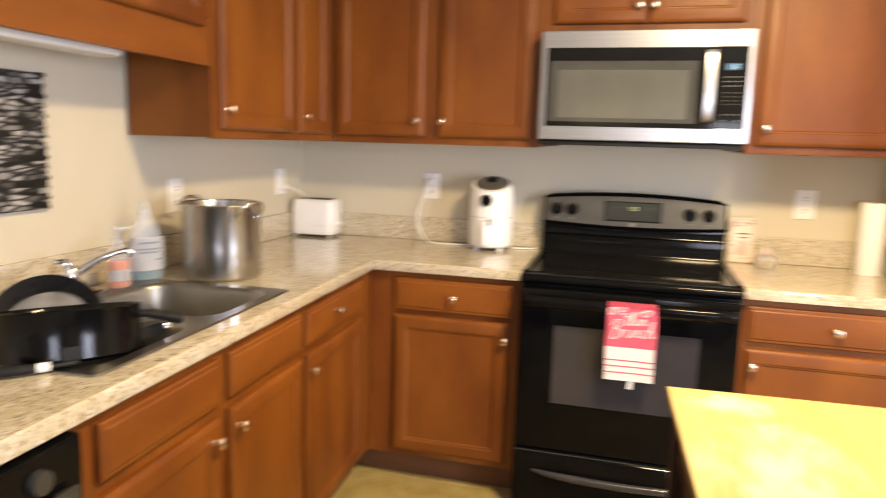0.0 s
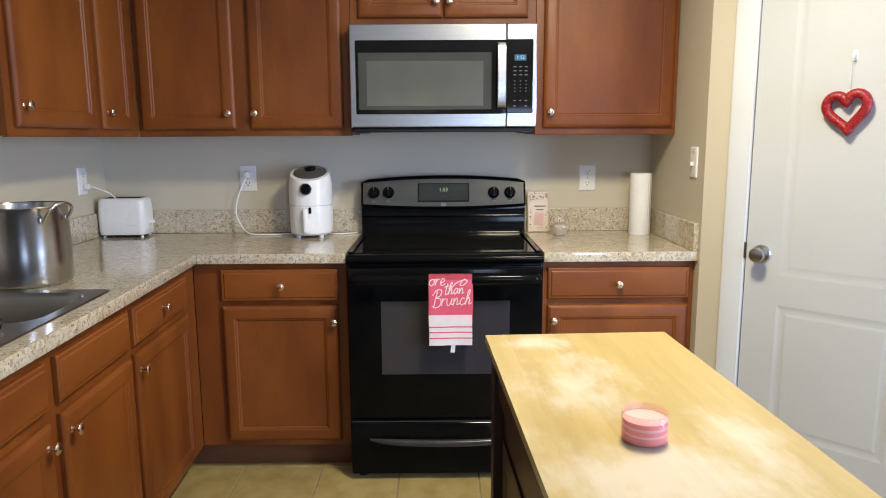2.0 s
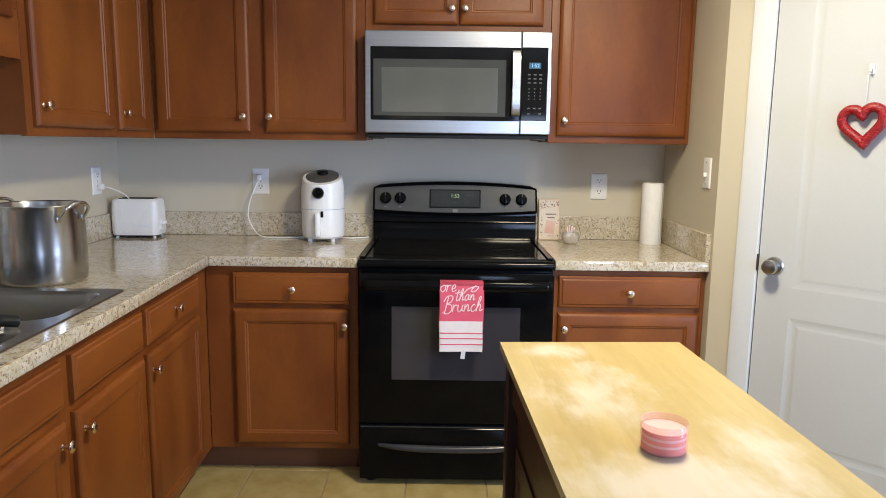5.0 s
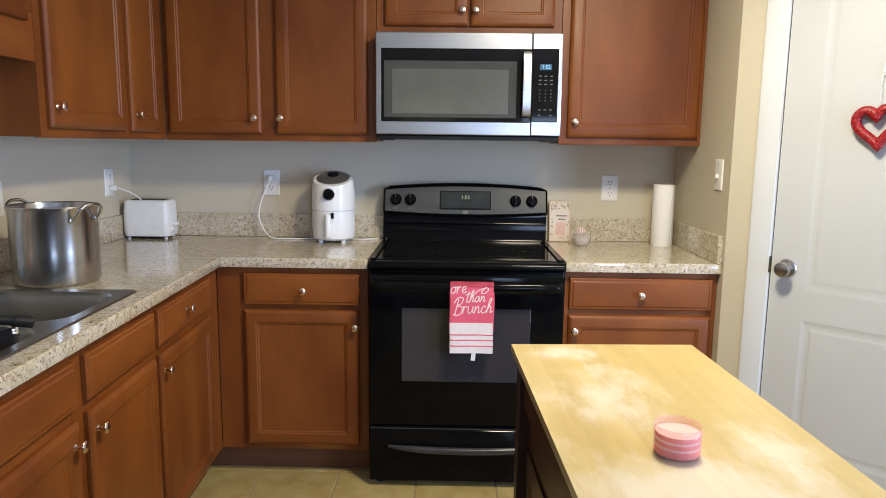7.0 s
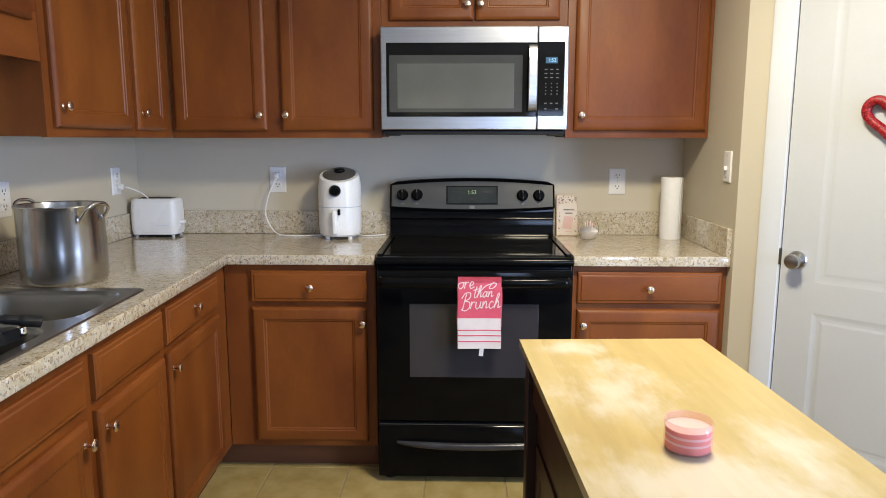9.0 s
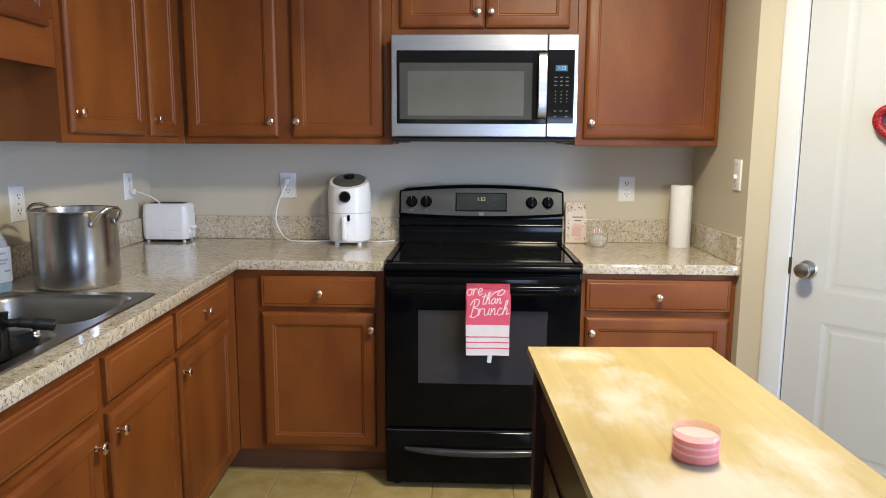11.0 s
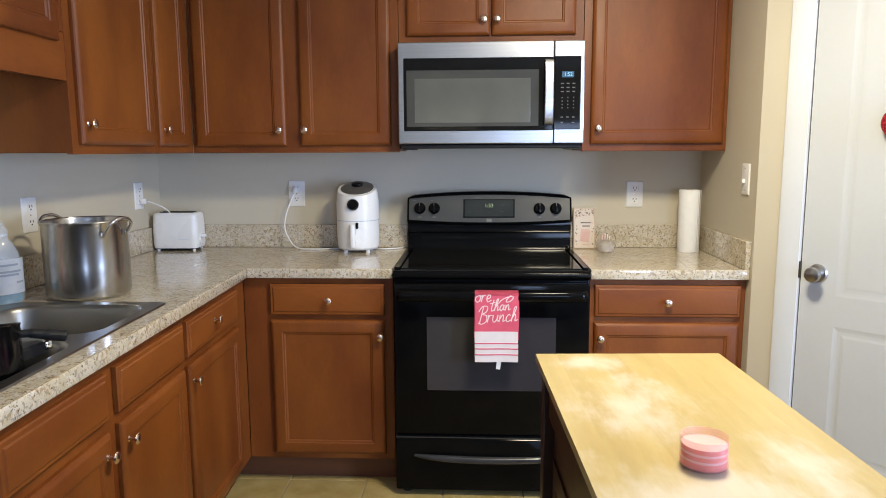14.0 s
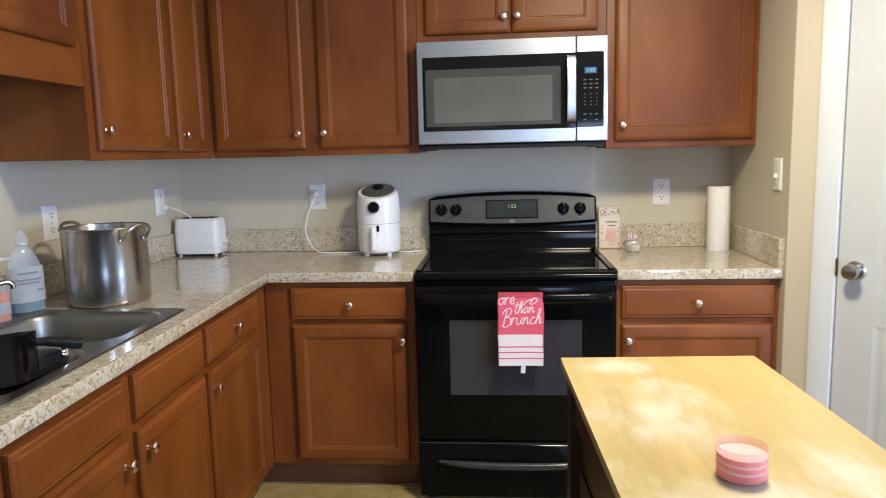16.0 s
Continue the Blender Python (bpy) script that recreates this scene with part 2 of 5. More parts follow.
WHITE_PLATE = material("white_wall_plate", (0.88, 0.87, 0.85), (0.84, 0.83, 0.81), 12, rough=0.35)
DARK_SLOT = material("dark_slot", (0.03, 0.028, 0.025), (0.04, 0.038, 0.035), 12, rough=0.6)
WALL = material("beige_wall_paint", (0.605, 0.550, 0.430), (0.575, 0.520, 0.405), 1.3, rough=0.72, rough_var=0.05, bump=0.12, bump_scale=260, fine=0.03)
CEILING = material("ceiling_paint", (0.78, 0.77, 0.73), (0.74, 0.73, 0.70), 2, rough=0.85, bump=0.3, bump_scale=120)
TRIM = material("white_trim_paint", (0.665, 0.68, 0.685), (0.62, 0.63, 0.635), 2.5, rough=0.40, bump=0.03, fine=0.02)
DOOR_WHITE = material("white_door_paint", (0.565, 0.58, 0.59), (0.53, 0.542, 0.55), 2.2, rough=0.42, bump=0.04, bump_scale=90, fine=0.02)
COUNTER = granite("speckled_countertop")
TILE = material("beige_floor_tile", (0.44, 0.345, 0.145), (0.32, 0.235, 0.082), 9, rough=0.22, rough_var=0.08, bump=0.08, bump_scale=40, random_shift=0.06, fine=0.10)
GROUT = material("tile_grout", (0.31, 0.235, 0.13), (0.26, 0.195, 0.105), 20, rough=0.9, bump=0.3)
DARK_FLOOR = material("dark_floor_added", (0.10, 0.075, 0.055), (0.075, 0.055, 0.04), 6, rough=0.9, bump=0.4, bump_scale=300)
BLOCK = butcher_block("butcher_block_with_glare")
CART = material("dark_cherry_wood", (0.034, 0.010, 0.008), (0.022, 0.007, 0.006), 3, (5, 5, 0.6), 0.40, 0.06, coat=0.05, bump=0.05)
PAPER = material("paper_towel", (0.90, 0.89, 0.87), (0.86, 0.85, 0.83), 40, rough=0.95, bump=0.5, bump_scale=160)
CLOTH_PINK = material("pink_towel_cloth", (0.72, 0.115, 0.19), (0.66, 0.095, 0.165), 30, rough=0.95, bump=0.4, bump_scale=500)
CLOTH_WHITE = material("white_towel_cloth", (0.82, 0.76, 0.78), (0.76, 0.71, 0.73), 30, rough=0.95, bump=0.4, bump_scale=500)
RED_GLITTER = material("red_glitter", (0.17, 0.002, 0.005), (0.47, 0.018, 0.024), 190, rough=0.4, rough_var=0.2, bump=0.6, bump_scale=210, sharp=(0.47, 0.60))
WAX_PINK = material("pink_wax", (0.85, 0.175, 0.13), (0.81, 0.15, 0.11), 20, rough=0.5)
WAX_WHITE = material("white_wax", (0.90, 0.70, 0.68), (0.86, 0.64, 0.62), 20, rough=0.5)
GLASS = glass("clear_glass")
WAX_TOP = material("pale_pink_wax", (0.74, 0.44, 0.41), (0.70, 0.39, 0.36), 20, rough=0.5)
PINK_GLASS = material("pink_tinted_glass", (0.92, 0.46, 0.45), (0.88, 0.42, 0.41), 10, rough=0.08, rough_var=0.02)
PINK_GLASS.node_tree.nodes["Principled BSDF"].inputs["Alpha"].default_value = 0.26
THIN_GLASS = glass("thin_clear_glass", (1, 1, 1), 0.02, 1.12)
PLASTIC_CLEAR = material("clear_plastic", (0.74, 0.80, 0.86), (0.68, 0.75, 0.82), 10, rough=0.12, rough_var=0.03)
PLASTIC_CLEAR.node_tree.nodes["Principled BSDF"].inputs["Alpha"].default_value = 0.28
BLUE_LIQUID = material("blue_soap", (0.01, 0.13, 0.20), (0.015, 0.17, 0.25), 10, rough=0.12)
ORANGE_LIQUID = material("orange_soap", (0.72, 0.14, 0.015), (0.80, 0.18, 0.02), 10, rough=0.15)
LABEL = material("paper_label", (0.78, 0.80, 0.84), (0.70, 0.73, 0.79), 30, rough=0.5)
LABEL_INK = material("label_ink", (0.45, 0.50, 0.58), (0.40, 0.45, 0.54), 30, rough=0.5)
CARD = material("printed_card", (0.76, 0.66, 0.54), (0.70, 0.60, 0.49), 14, rough=0.7)
CARD_FRAME = material("pale_wood_frame", (0.60, 0.45, 0.30), (0.52, 0.38, 0.24), 20, rough=0.6)
CARD_INK = material("card_ink_grey", (0.16, 0.13, 0.11), (0.26, 0.22, 0.18), 30, rough=0.7)
CARD_PINK = material("card_ink_pink", (0.72, 0.48, 0.40), (0.68, 0.43, 0.36), 30, rough=0.7)
SAND = material("white_sand", (0.90, 0.83, 0.68), (0.80, 0.70, 0.54), 120, rough=0.9, bump=0.6, bump_scale=300)
ART = pebble_print("pebble_print")
CLOCK_GREEN = glow("green_clock_digits", (0.34, 0.46, 0.22), 0.07)
CLOCK_BLUE = glow("blue_clock_digits", (0.22, 0.52, 0.80), 0.22)
CLOCK_BLUE_BACK = glow("blue_clock_window", (0.012, 0.075, 0.15), 0.16)
INK_WHITE = material("white_print", (0.13, 0.13, 0.13), (0.10, 0.10, 0.10), 30, rough=0.6)
TEXT_WHITE = material("white_lettering", (0.86, 0.70, 0.73), (0.82, 0.66, 0.69), 30, rough=0.9)
LAMP_WHITE = glow("lamp_glass", (1.0, 0.86, 0.65), 1.5)
SMOKE = material("smoked_lid", (0.075, 0.073, 0.068), (0.11, 0.106, 0.10), 8, rough=0.2)


# ---- mesh helpers ----
def thing(name, label, category, m=None, group="", kind=""):
    ob = new(name)
    ob.empty_display_size = 0.1
    ob.matrix_basis = m or Matrix()
    return tagged(ob, label, category, group, kind)


def mesh_of(name, bm, mat, smooth=True, angle=0):
    me = bpy.data.meshes.new(name)
    bmesh.ops.recalc_face_normals(bm, faces=bm.faces)
    bm.to_mesh(me)
    bm.free()
    me.materials.append(mat)
    if smooth:
        me.shade_smooth()
        areas = [f.area for f in me.polygons]
        me.set_sharp_from_angle(angle=radians(angle or (20 if max(areas) > 0.10 * sum(areas) else 38)))
    return me


def part(name, bm, mat, parent, label="", m=None, smooth=True, angle=0):
    """Links a bmesh as one mesh object under a thing or a part."""
    ob = new(name, mesh_of(name, bm, mat, smooth, angle))
    ob.parent = parent
    if m is not None:
        ob.matrix_basis = m
    if label:
        tagged(ob, label)
    return ob


def solid(name, bm, mat, label, category, m=None, group="", kind="", smooth=True):
    ob = new(name, mesh_of(name, bm, mat, smooth))
    ob.matrix_basis = m or Matrix()
    return tagged(ob, label, category, group, kind)


def box(x0, x1, y0, y1, z0, z1, bev=0.0, seg=2):
    bm = bmesh.new()
    bmesh.ops.create_cube(bm, size=1.0)
    for v in bm.verts:
        v.co = ((x0 + x1) / 2 + v.co.x * (x1 - x0), (y0 + y1) / 2 + v.co.y * (y1 - y0), (z0 + z1) / 2 + v.co.z * (z1 - z0))
    if bev:
        bmesh.ops.bevel(bm, geom=list(bm.edges), offset=bev, segments=seg, affect="EDGES", profile=0.5)
    return bm


def joined(*bms):
    out = bmesh.new()
    for b in bms:
        me = bpy.data.meshes.new("tmp")
        b.to_mesh(me)
        b.free()
        out.from_mesh(me)
        bpy.data.meshes.remove(me)
    return out


def moved(bm, m):
    bmesh.ops.transform(bm, matrix=m, verts=bm.verts)
    return bm


def lathe(profile, n=40, sx=1.0, sy=1.0):
    """Turns a list of (radius, z) round the z axis."""
    bm = bmesh.new()
    rings = []
    for r, z in profile:
        if r < 1e-6:
            rings.append([bm.verts.new((0, 0, z))])
        else:
            rings.append([bm.verts.new((sx * r * math.cos(2 * math.pi * k / n), sy * r * math.sin(2 * math.pi * k / n), z)) for k in range(n)])
    for a, b in zip(rings, rings[1:]):
        for k in range(n):
            q = [a[k % len(a)], a[(k + 1) % len(a)], b[(k + 1) % len(b)], b[k % len(b)]]
            q = list(dict.fromkeys(q))
            if len(q) > 2:
                bm.faces.new(q)
    return bm


def tube(points, r, n=10, closed=False, flat=1.0):
    """A round bar along points; r may be a list."""
    bm = bmesh.new()
    pts = [Vector(p) for p in points]
    rings = []
    count = len(pts)
    side = None
    for i, p in enumerate(pts):
        a = pts[(i - 1) % count] if (closed or i > 0) else p
        b = pts[(i + 1) % count] if (closed or i < count - 1) else p
        d = (b - a).normalized()
        if side is None:
            side = d.cross(Vector((0, 0, 1)))
            if side.length < 1e-3:
                side = d.cross(Vector((0, 1, 0)))
        side = (side - d * side.dot(d)).normalized()
        up = d.cross(side)
        rr = r[i] if isinstance(r, (list, tuple)) else r
        rings.append([bm.verts.new(p + side * rr * math.cos(2 * math.pi * k / n) + up * flat * rr * math.sin(2 * math.pi * k / n)) for k in range(n)])
    pairs = list(zip(rings, rings[1:])) + ([(rings[-1], rings[0])] if closed else [])
    for a, b in pairs:
        for k in range(n):
            bm.faces.new((a[k], a[(k + 1) % n], b[(k + 1) % n], b[k]))
    if not closed:
        bm.faces.new(rings[0][::-1])
        bm.faces.new(rings[-1])
    return bm


def smooth_line(points, steps=8):
    """A Catmull-Rom line through points."""
    p = [Vector(q) for q in points]
    p = [p[0] * 2 - p[1]] + p + [p[-1] * 2 - p[-2]]
    out = []
    for i in range(1, len(p) - 2):
        for k in range(steps):
            t = k / steps
            out.append(0.5 * (2 * p[i] + (p[i + 1] - p[i - 1]) * t + (2 * p[i - 1] - 5 * p[i] + 4 * p[i + 1] - p[i + 2]) * t * t + (3 * p[i] - p[i - 1] - 3 * p[i + 1] + p[i + 2]) * t ** 3))
    out.append(p[-2])
    return out


def lofted(levels, cap=True):
    bm = bmesh.new()
    loops = [[bm.verts.new((x, y, z)) for x, y in pts] for pts, z in levels]
    n = len(loops[0])
    for a, b in zip(loops, loops[1:]):
        for k in range(n):
            bm.faces.new((a[k], a[(k + 1) % n], b[(k + 1) % n], b[k]))
    if cap:
        bm.faces.new(loops[-1])
    return bm


def rings_front(w, h, rings, back=0.0):
    """A board in the xz plane, its back at y=0 and its face towards -y, as nested rectangles (inset, depth)."""
    bm = bmesh.new()
    loops = []
    for inset, depth in [(0.0, back)] + rings:
        loops.append([bm.verts.new((x, -depth, z)) for x, z in ((inset, inset), (w - inset, inset), (w - inset, h - inset), (inset, h - inset))])
    for a, b in zip(loops, loops[1:]):
        for k in range(4):
            bm.faces.new((a[k], a[(k + 1) % 4], b[(k + 1) % 4], b[k]))
    bm.faces.new(loops[0][::-1])
    bm.faces.new(loops[-1])
    return bm


def panel_board(w, h):
    """A cabinet door: a frame with a moulded inner edge round a sunk flat panel."""
    r = min(0.047, w * 0.22)
    return rings_front(w, h, [(0, 0.010), (0.003, 0.0145), (0.008, 0.0180), (0.015, 0.020), (r, 0.020), (r + 0.003, 0.0172), (r + 0.008, 0.0160), (r + 0.012, 0.0120)])


def slab_board(w, h):
    """A drawer front with a stepped, rounded edge."""
    return rings_front(w, h, [(0, 0.012), (0.004, 0.0155), (0.012, 0.0165), (0.016, 0.0195), (0.020, 0.020)])


KNOB = [(0.0, 0.0), (0.008, 0.0), (0.0085, 0.002), (0.005, 0.005), (0.0048, 0.013), (0.006, 0.0185), (0.0110, 0.0205), (0.0146, 0.0222), (0.0150, 0.0240), (0.0132, 0.0264), (0.0075, 0.0282), (0.0, 0.0288)]


def add_knob(parent, x, z, depth=0.020):
    part("knob", lathe(KNOB, 24), NICKEL, parent, "round brushed nickel knob", pose(x, -depth + 0.001, z, 90, 0, 0))


def text_bmesh(words, size, shear=0.0, depth=0.0004):
    cu = bpy.data.curves.new("words", "FONT")
    cu.body, cu.size, cu.shear, cu.extrude, cu.align_x, cu.align_y = words, size, shear, depth, "CENTER", "CENTER"
    ob = bpy.data.objects.new("words", cu)
    scene.collection.objects.link(ob)
    bpy.context.view_layer.update()
    me = bpy.data.meshes.new_from_object(ob)
    bm = bmesh.new()
    bm.from_mesh(me)
    bpy.data.objects.remove(ob)
    bpy.data.meshes.remove(me)
    bpy.data.curves.remove(cu)
    return bm


# ---- the room ----
WX, EX = -1.597, 0.988          # west wall face, pantry side wall face
CZ = 2.44                       # ceiling
PAN = pose(0.988, -0.655, 0, 0, 0, -45)   # frame of the slanted pantry wall: x along it, -y into the room


def wall(name, bm, label):
    return solid(name, bm, WALL, label, "wall", kind="structure", smooth=False)


wall("wall_north", box(WX - 0.12, EX + 0.12, 0.0, 0.12, 0, CZ), "beige painted wall behind the range")
wall("wall_west", box(WX - 0.12, WX, -7.0, 0.0, 0, CZ), "beige painted wall behind the sink counter")
wall("wall_pantry_side", box(EX, EX + 0.11, -0.655, 0.0, 0, CZ), "beige painted pantry side wall beside the counter")
bm = joined(box(0.0, 0.092, 0.0, 0.11, 0, CZ), box(0.860, 0.98, 0.0, 0.11, 0, CZ), box(0.092, 0.860, 0.0, 0.11, 2.10, CZ))
solid("wall_pantry_front", bm, WALL, "slanted beige pantry wall with a white door", "wall", PAN, kind="structure", smooth=False)
far_end = PAN @ Vector((0.98, 0, 0))
wall("wall_pantry_return", box(far_end.x, 3.1, far_end.y, far_end.y + 0.11, 0, CZ), "beige painted wall beyond the pantry")
bm = joined(box(3.1, 3.22, -2.66, far_end.y, 0, CZ), box(3.1, 3.22, -7.0, -3.74, 0, CZ), box(3.1, 3.22, -3.74, -2.66, 2.12, CZ))
wall("wall_east", bm, "beige painted wall with a glass patio door")
bm = joined(box(WX - 0.12, -0.82, -7.12, -7.0, 0, CZ), box(-0.02, 0.84, -7.12, -7.0, 0, CZ), box(1.74, 3.22, -7.12, -7.0, 0, CZ), box(0.84, 1.74, -7.12, -7.0, 0, 0.79), box(0.84, 1.74, -7.12, -7.0, 1.77, CZ), box(-0.82, -0.02, -7.12, -7.0, 0, 1.60), box(-0.82, -0.02, -7.12, -7.0, 1.95, CZ))
wall("wall_south", bm, "beige painted wall with two windows, behind")
solid("ceiling", box(WX - 0.12, 3.22, -7.12, 0.12, CZ, CZ + 0.1), CEILING, "white textured ceiling", "ceiling", kind="structure", smooth=False)

pantry_door = thing("door_1", "white two-panel pantry door with a satin knob, closed", "door", PAN, kind="structure")
dw, dz0, dz1 = 0.61, 0.012, 2.03
D0 = 0.174


def leaf_bmesh():
    """A moulded two-panel door leaf, face towards -y."""
    bm = bmesh.new()
    xs = [0.0, 0.118, 0.492, 0.61]
    zs = [0.0, 0.255, 0.741, 0.850, 1.90, 2.018]
    grid = {(i, j): bm.verts.new((x, 0.012, z)) for i, x in enumerate(xs) for j, z in enumerate(zs)}
    for i in range(3):
        for j in range(5):
            c = [grid[i, j], grid[i + 1, j], grid[i + 1, j + 1], grid[i, j + 1]]
            if i == 1 and j in (1, 3):
                prev = c
                x0, x1, z0, z1 = xs[1], xs[2], zs[j], zs[j + 1]
                for ins, dep in ((0.008, 0.0134), (0.016, 0.0143), (0.026, 0.0143), (0.036, 0.0130)):
                    dep = 0.012 + (dep - 0.012) * (0.55 if j == 3 else 1.0)
                    cur = [bm.verts.new((x, dep, z)) for x, z in ((x0 + ins, z0 + ins), (x1 - ins, z0 + ins), (x1 - ins, z1 - ins), (x0 + ins, z1 - ins))]
                    for k in range(4):
                        bm.faces.new((prev[k], prev[(k + 1) % 4], cur[(k + 1) % 4], cur[k]))
                    prev = cur
                bm.faces.new(prev)
            else:
                bm.faces.new(c)
    back = [bm.verts.new((x, 0.048, z)) for x, z in ((0, 0), (dw, 0), (dw, 2.018), (0, 2.018))]
    bm.faces.new(back[::-1])
    rim = [[grid[i, 0] for i in range(4)], [grid[3, j] for j in range(6)], [grid[i, 5] for i in range(3, -1, -1)], [grid[0, j] for j in range(5, -1, -1)]]
    for k, r in enumerate(rim):
        bm.faces.new(r + [back[(k + 1) % 4], back[k]])
    return bm


part("leaf", leaf_bmesh(), DOOR_WHITE, pantry_door, "white moulded two-panel leaf", pose(D0, -0.010, dz0), smooth=False)
rose = [(0.0, 0.0), (0.032, 0.0), (0.033, 0.004), (0.029, 0.009), (0.014, 0.012), (0.012, 0.030), (0.020, 0.036), (0.0265, 0.046), (0.0275, 0.055), (0.024, 0.062), (0.013, 0.0655), (0.0, 0.0655)]
part("door_knob", lathe(rose, 32), material("satin_nickel", (0.46, 0.445, 0.43), (0.38, 0.37, 0.355), 20, rough=0.30, metal=1.0), pantry_door, "satin nickel round knob", pose(D0 + 0.056, 0.003, 0.936, 90, 0, 0))
part("strike_plate", box(D0 - 0.009, D0 + 0.001, -0.004, 0.012, 0.912, 0.972, 0.002), DARK_SLOT, pantry_door, "dark strike plate in the jamb")


def casing_bmesh(x0, x1, z0, z1):
    """A casing board that thins towards the opening."""
    if x1 - x0 > 0.3:
        return box(x0, x1, -0.012, -0.0005, z0, z1, 0.003)
    outline = [(0.0, 0.0), (0.0, 0.010), (0.003, 0.0125), (0.020, 0.0130), (0.050, 0.009), (0.068, 0.006), (0.074, 0.0055), (0.0765, 0.004), (0.078, 0.0)]
    flip = x0 > 0.5
    points = [((x1 - u if flip else x0 + u), -0.0005 - d) for u, d in outline]
    return lofted([(points, z0), (points, z1)])


for name, x0, x1, z0, z1 in (("casing", 0.090, 0.168, 0, 2.085), ("casing", 0.800, 0.878, 0, 2.085), ("casing", 0.090, 0.878, 2.085, 2.147)):
    part(name, casing_bmesh(x0, x1, z0, z1), TRIM, pantry_door, "white painted casing")
for x0, x1, z0, z1 in ((0.092, 0.1700, 0, 2.05), (0.7925, 0.860, 0, 2.05), (0.092, 0.860, 2.036, 2.10)):
    part("jamb", box(x0, x1, 0.0005, 0.11, z0, z1), TRIM, pantry_door, "white door jamb")
# shade in the gap round the leaf, put in as a dark strip and sheet
part("gap_seal", box(0.1702, 0.1738, 0.006, 0.0495, 0, 2.036), DARK_SLOT, pantry_door, "dark strip for the shade in the gap beside the leaf")
part("stop", box(0.1705, 0.7925, 0.050, 0.062, 0, 2.036), DARK_SLOT, pantry_door, "dark sheet for the shade behind the leaf")
for name, x0, x1 in (("baseboard", 0.004, 0.086), ("baseboard", 0.880, 0.976)):
    solid(name, box(x0, x1, -0.013, -0.0005, 0, 0.085, 0.003), TRIM, "white painted baseboard", "baseboard", PAN, kind="structure")

# patio door and window that let the day in
patio = thing("door_2", "white-framed glass patio door", "door", kind="structure")
for y0, y1 in ((-3.74, -3.68), (-2.72, -2.66)):
    part("frame_post", box(3.11, 3.2, y0, y1, 0, 2.12, 0.004), TRIM, patio)
for z0, z1 in ((0.0, 0.05), (2.06, 2.12)):
    part("frame_rail", box(3.115, 3.195, -3.68, -2.72, z0, z1, 0.004), TRIM, patio)
part("pane", box(3.15, 3.156, -3.68, -2.72, 0.05, 2.06), GLASS, patio).visible_shadow = False
wide_window = thing("window_2", "white-framed two-pane window of the room behind", "window", kind="structure")
for x0, x1 in ((0.84, 0.88), (1.70, 1.74)):
    part("frame", box(x0, x1, -7.10, -7.02, 0.79, 1.77, 0.004), TRIM, wide_window)
for z0, z1 in ((0.79, 0.83), (1.26, 1.30), (1.73, 1.77)):
    part("frame", box(0.88, 1.70, -7.095, -7.025, z0, z1, 0.004), TRIM, wide_window)
for z0, z1 in ((0.83, 1.26), (1.30, 1.73)):
    part("pane", box(0.88, 1.70, -7.065, -7.059, z0, z1), GLASS, wide_window).visible_shadow = False
rear_window = thing("window_1", "white-framed high window of three panes behind", "window", kind="structure")
for x0, x1, z0, z1 in ((-0.82, -0.79, 1.60, 1.95), (-0.05, -0.02, 1.60, 1.95), (-0.79, -0.05, 1.60, 1.63), (-0.79, -0.05, 1.92, 1.95), (-0.555, -0.53, 1.63, 1.92), (-0.31, -0.285, 1.63, 1.92)):
    part("frame", box(x0, x1, -7.10, -7.03, z0, z1, 0.004), TRIM, rear_window)
for x0, x1 in ((-0.79, -0.555), (-0.53, -0.31), (-0.285, -0.05)):
    part("pane", box(x0, x1, -7.075, -7.069, 1.63, 1.92), GLASS, rear_window).visible_shadow = False

lamp = thing("ceiling_light", "round flush ceiling light with a white glass bowl", "ceiling light", pose(0.47, -1.68, CZ))
part("base", lathe([(0, 0), (0.15, 0), (0.15, -0.02), (0.14, -0.03), (0, -0.03)], 32), WHITE, lamp)
part("bowl", lathe([(0.138, -0.03), (0.13, -0.06), (0.10, -0.082), (0.05, -0.095), (0, -0.098)], 32), LAMP_WHITE, lamp)


# ---- cabinets ----
# built facing -y from the face frame's plane at y=0; x to the right, z up
def fronts(cab, pieces):
    """pieces: (kind, x0, x1, z0, z1, knob) in the cabinet's own frame."""
    for kind, x0, x1, z0, z1, knob in pieces:
        w, h = x1 - x0, z1 - z0
        if kind == "door":
            d = part("door", panel_board(w, h), WOOD, cab, m=pose(x0, -0.001, z0))
        else:
            d = part("drawer_front", slab_board(w, h), WOOD_H, cab, m=pose(x0, -0.001, z0))
        if knob:
            add_knob(d, knob[0] - x0, knob[1] - z0)


def base_cabinet(m, w, pieces, label, toe=True, x0=0.0, hollow=False, toe_ext=0.0):
    cab = thing("base_cabinet", label, "cabinet", m, "base cabinets")
    if hollow:
        bm = joined(box(x0, w, 0.0, 0.02, 0.114, 0.872, 0.001), box(x0, w, 0.0205, 0.58, 0.114, 0.70, 0.001))
    else:
        bm = box(x0, w, 0.0, 0.58, 0.114, 0.872, 0.001)
    part("body", bm, WOOD, cab)
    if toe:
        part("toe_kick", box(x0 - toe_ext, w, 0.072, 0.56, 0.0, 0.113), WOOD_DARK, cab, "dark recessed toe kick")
    fronts(cab, pieces)
    return cab


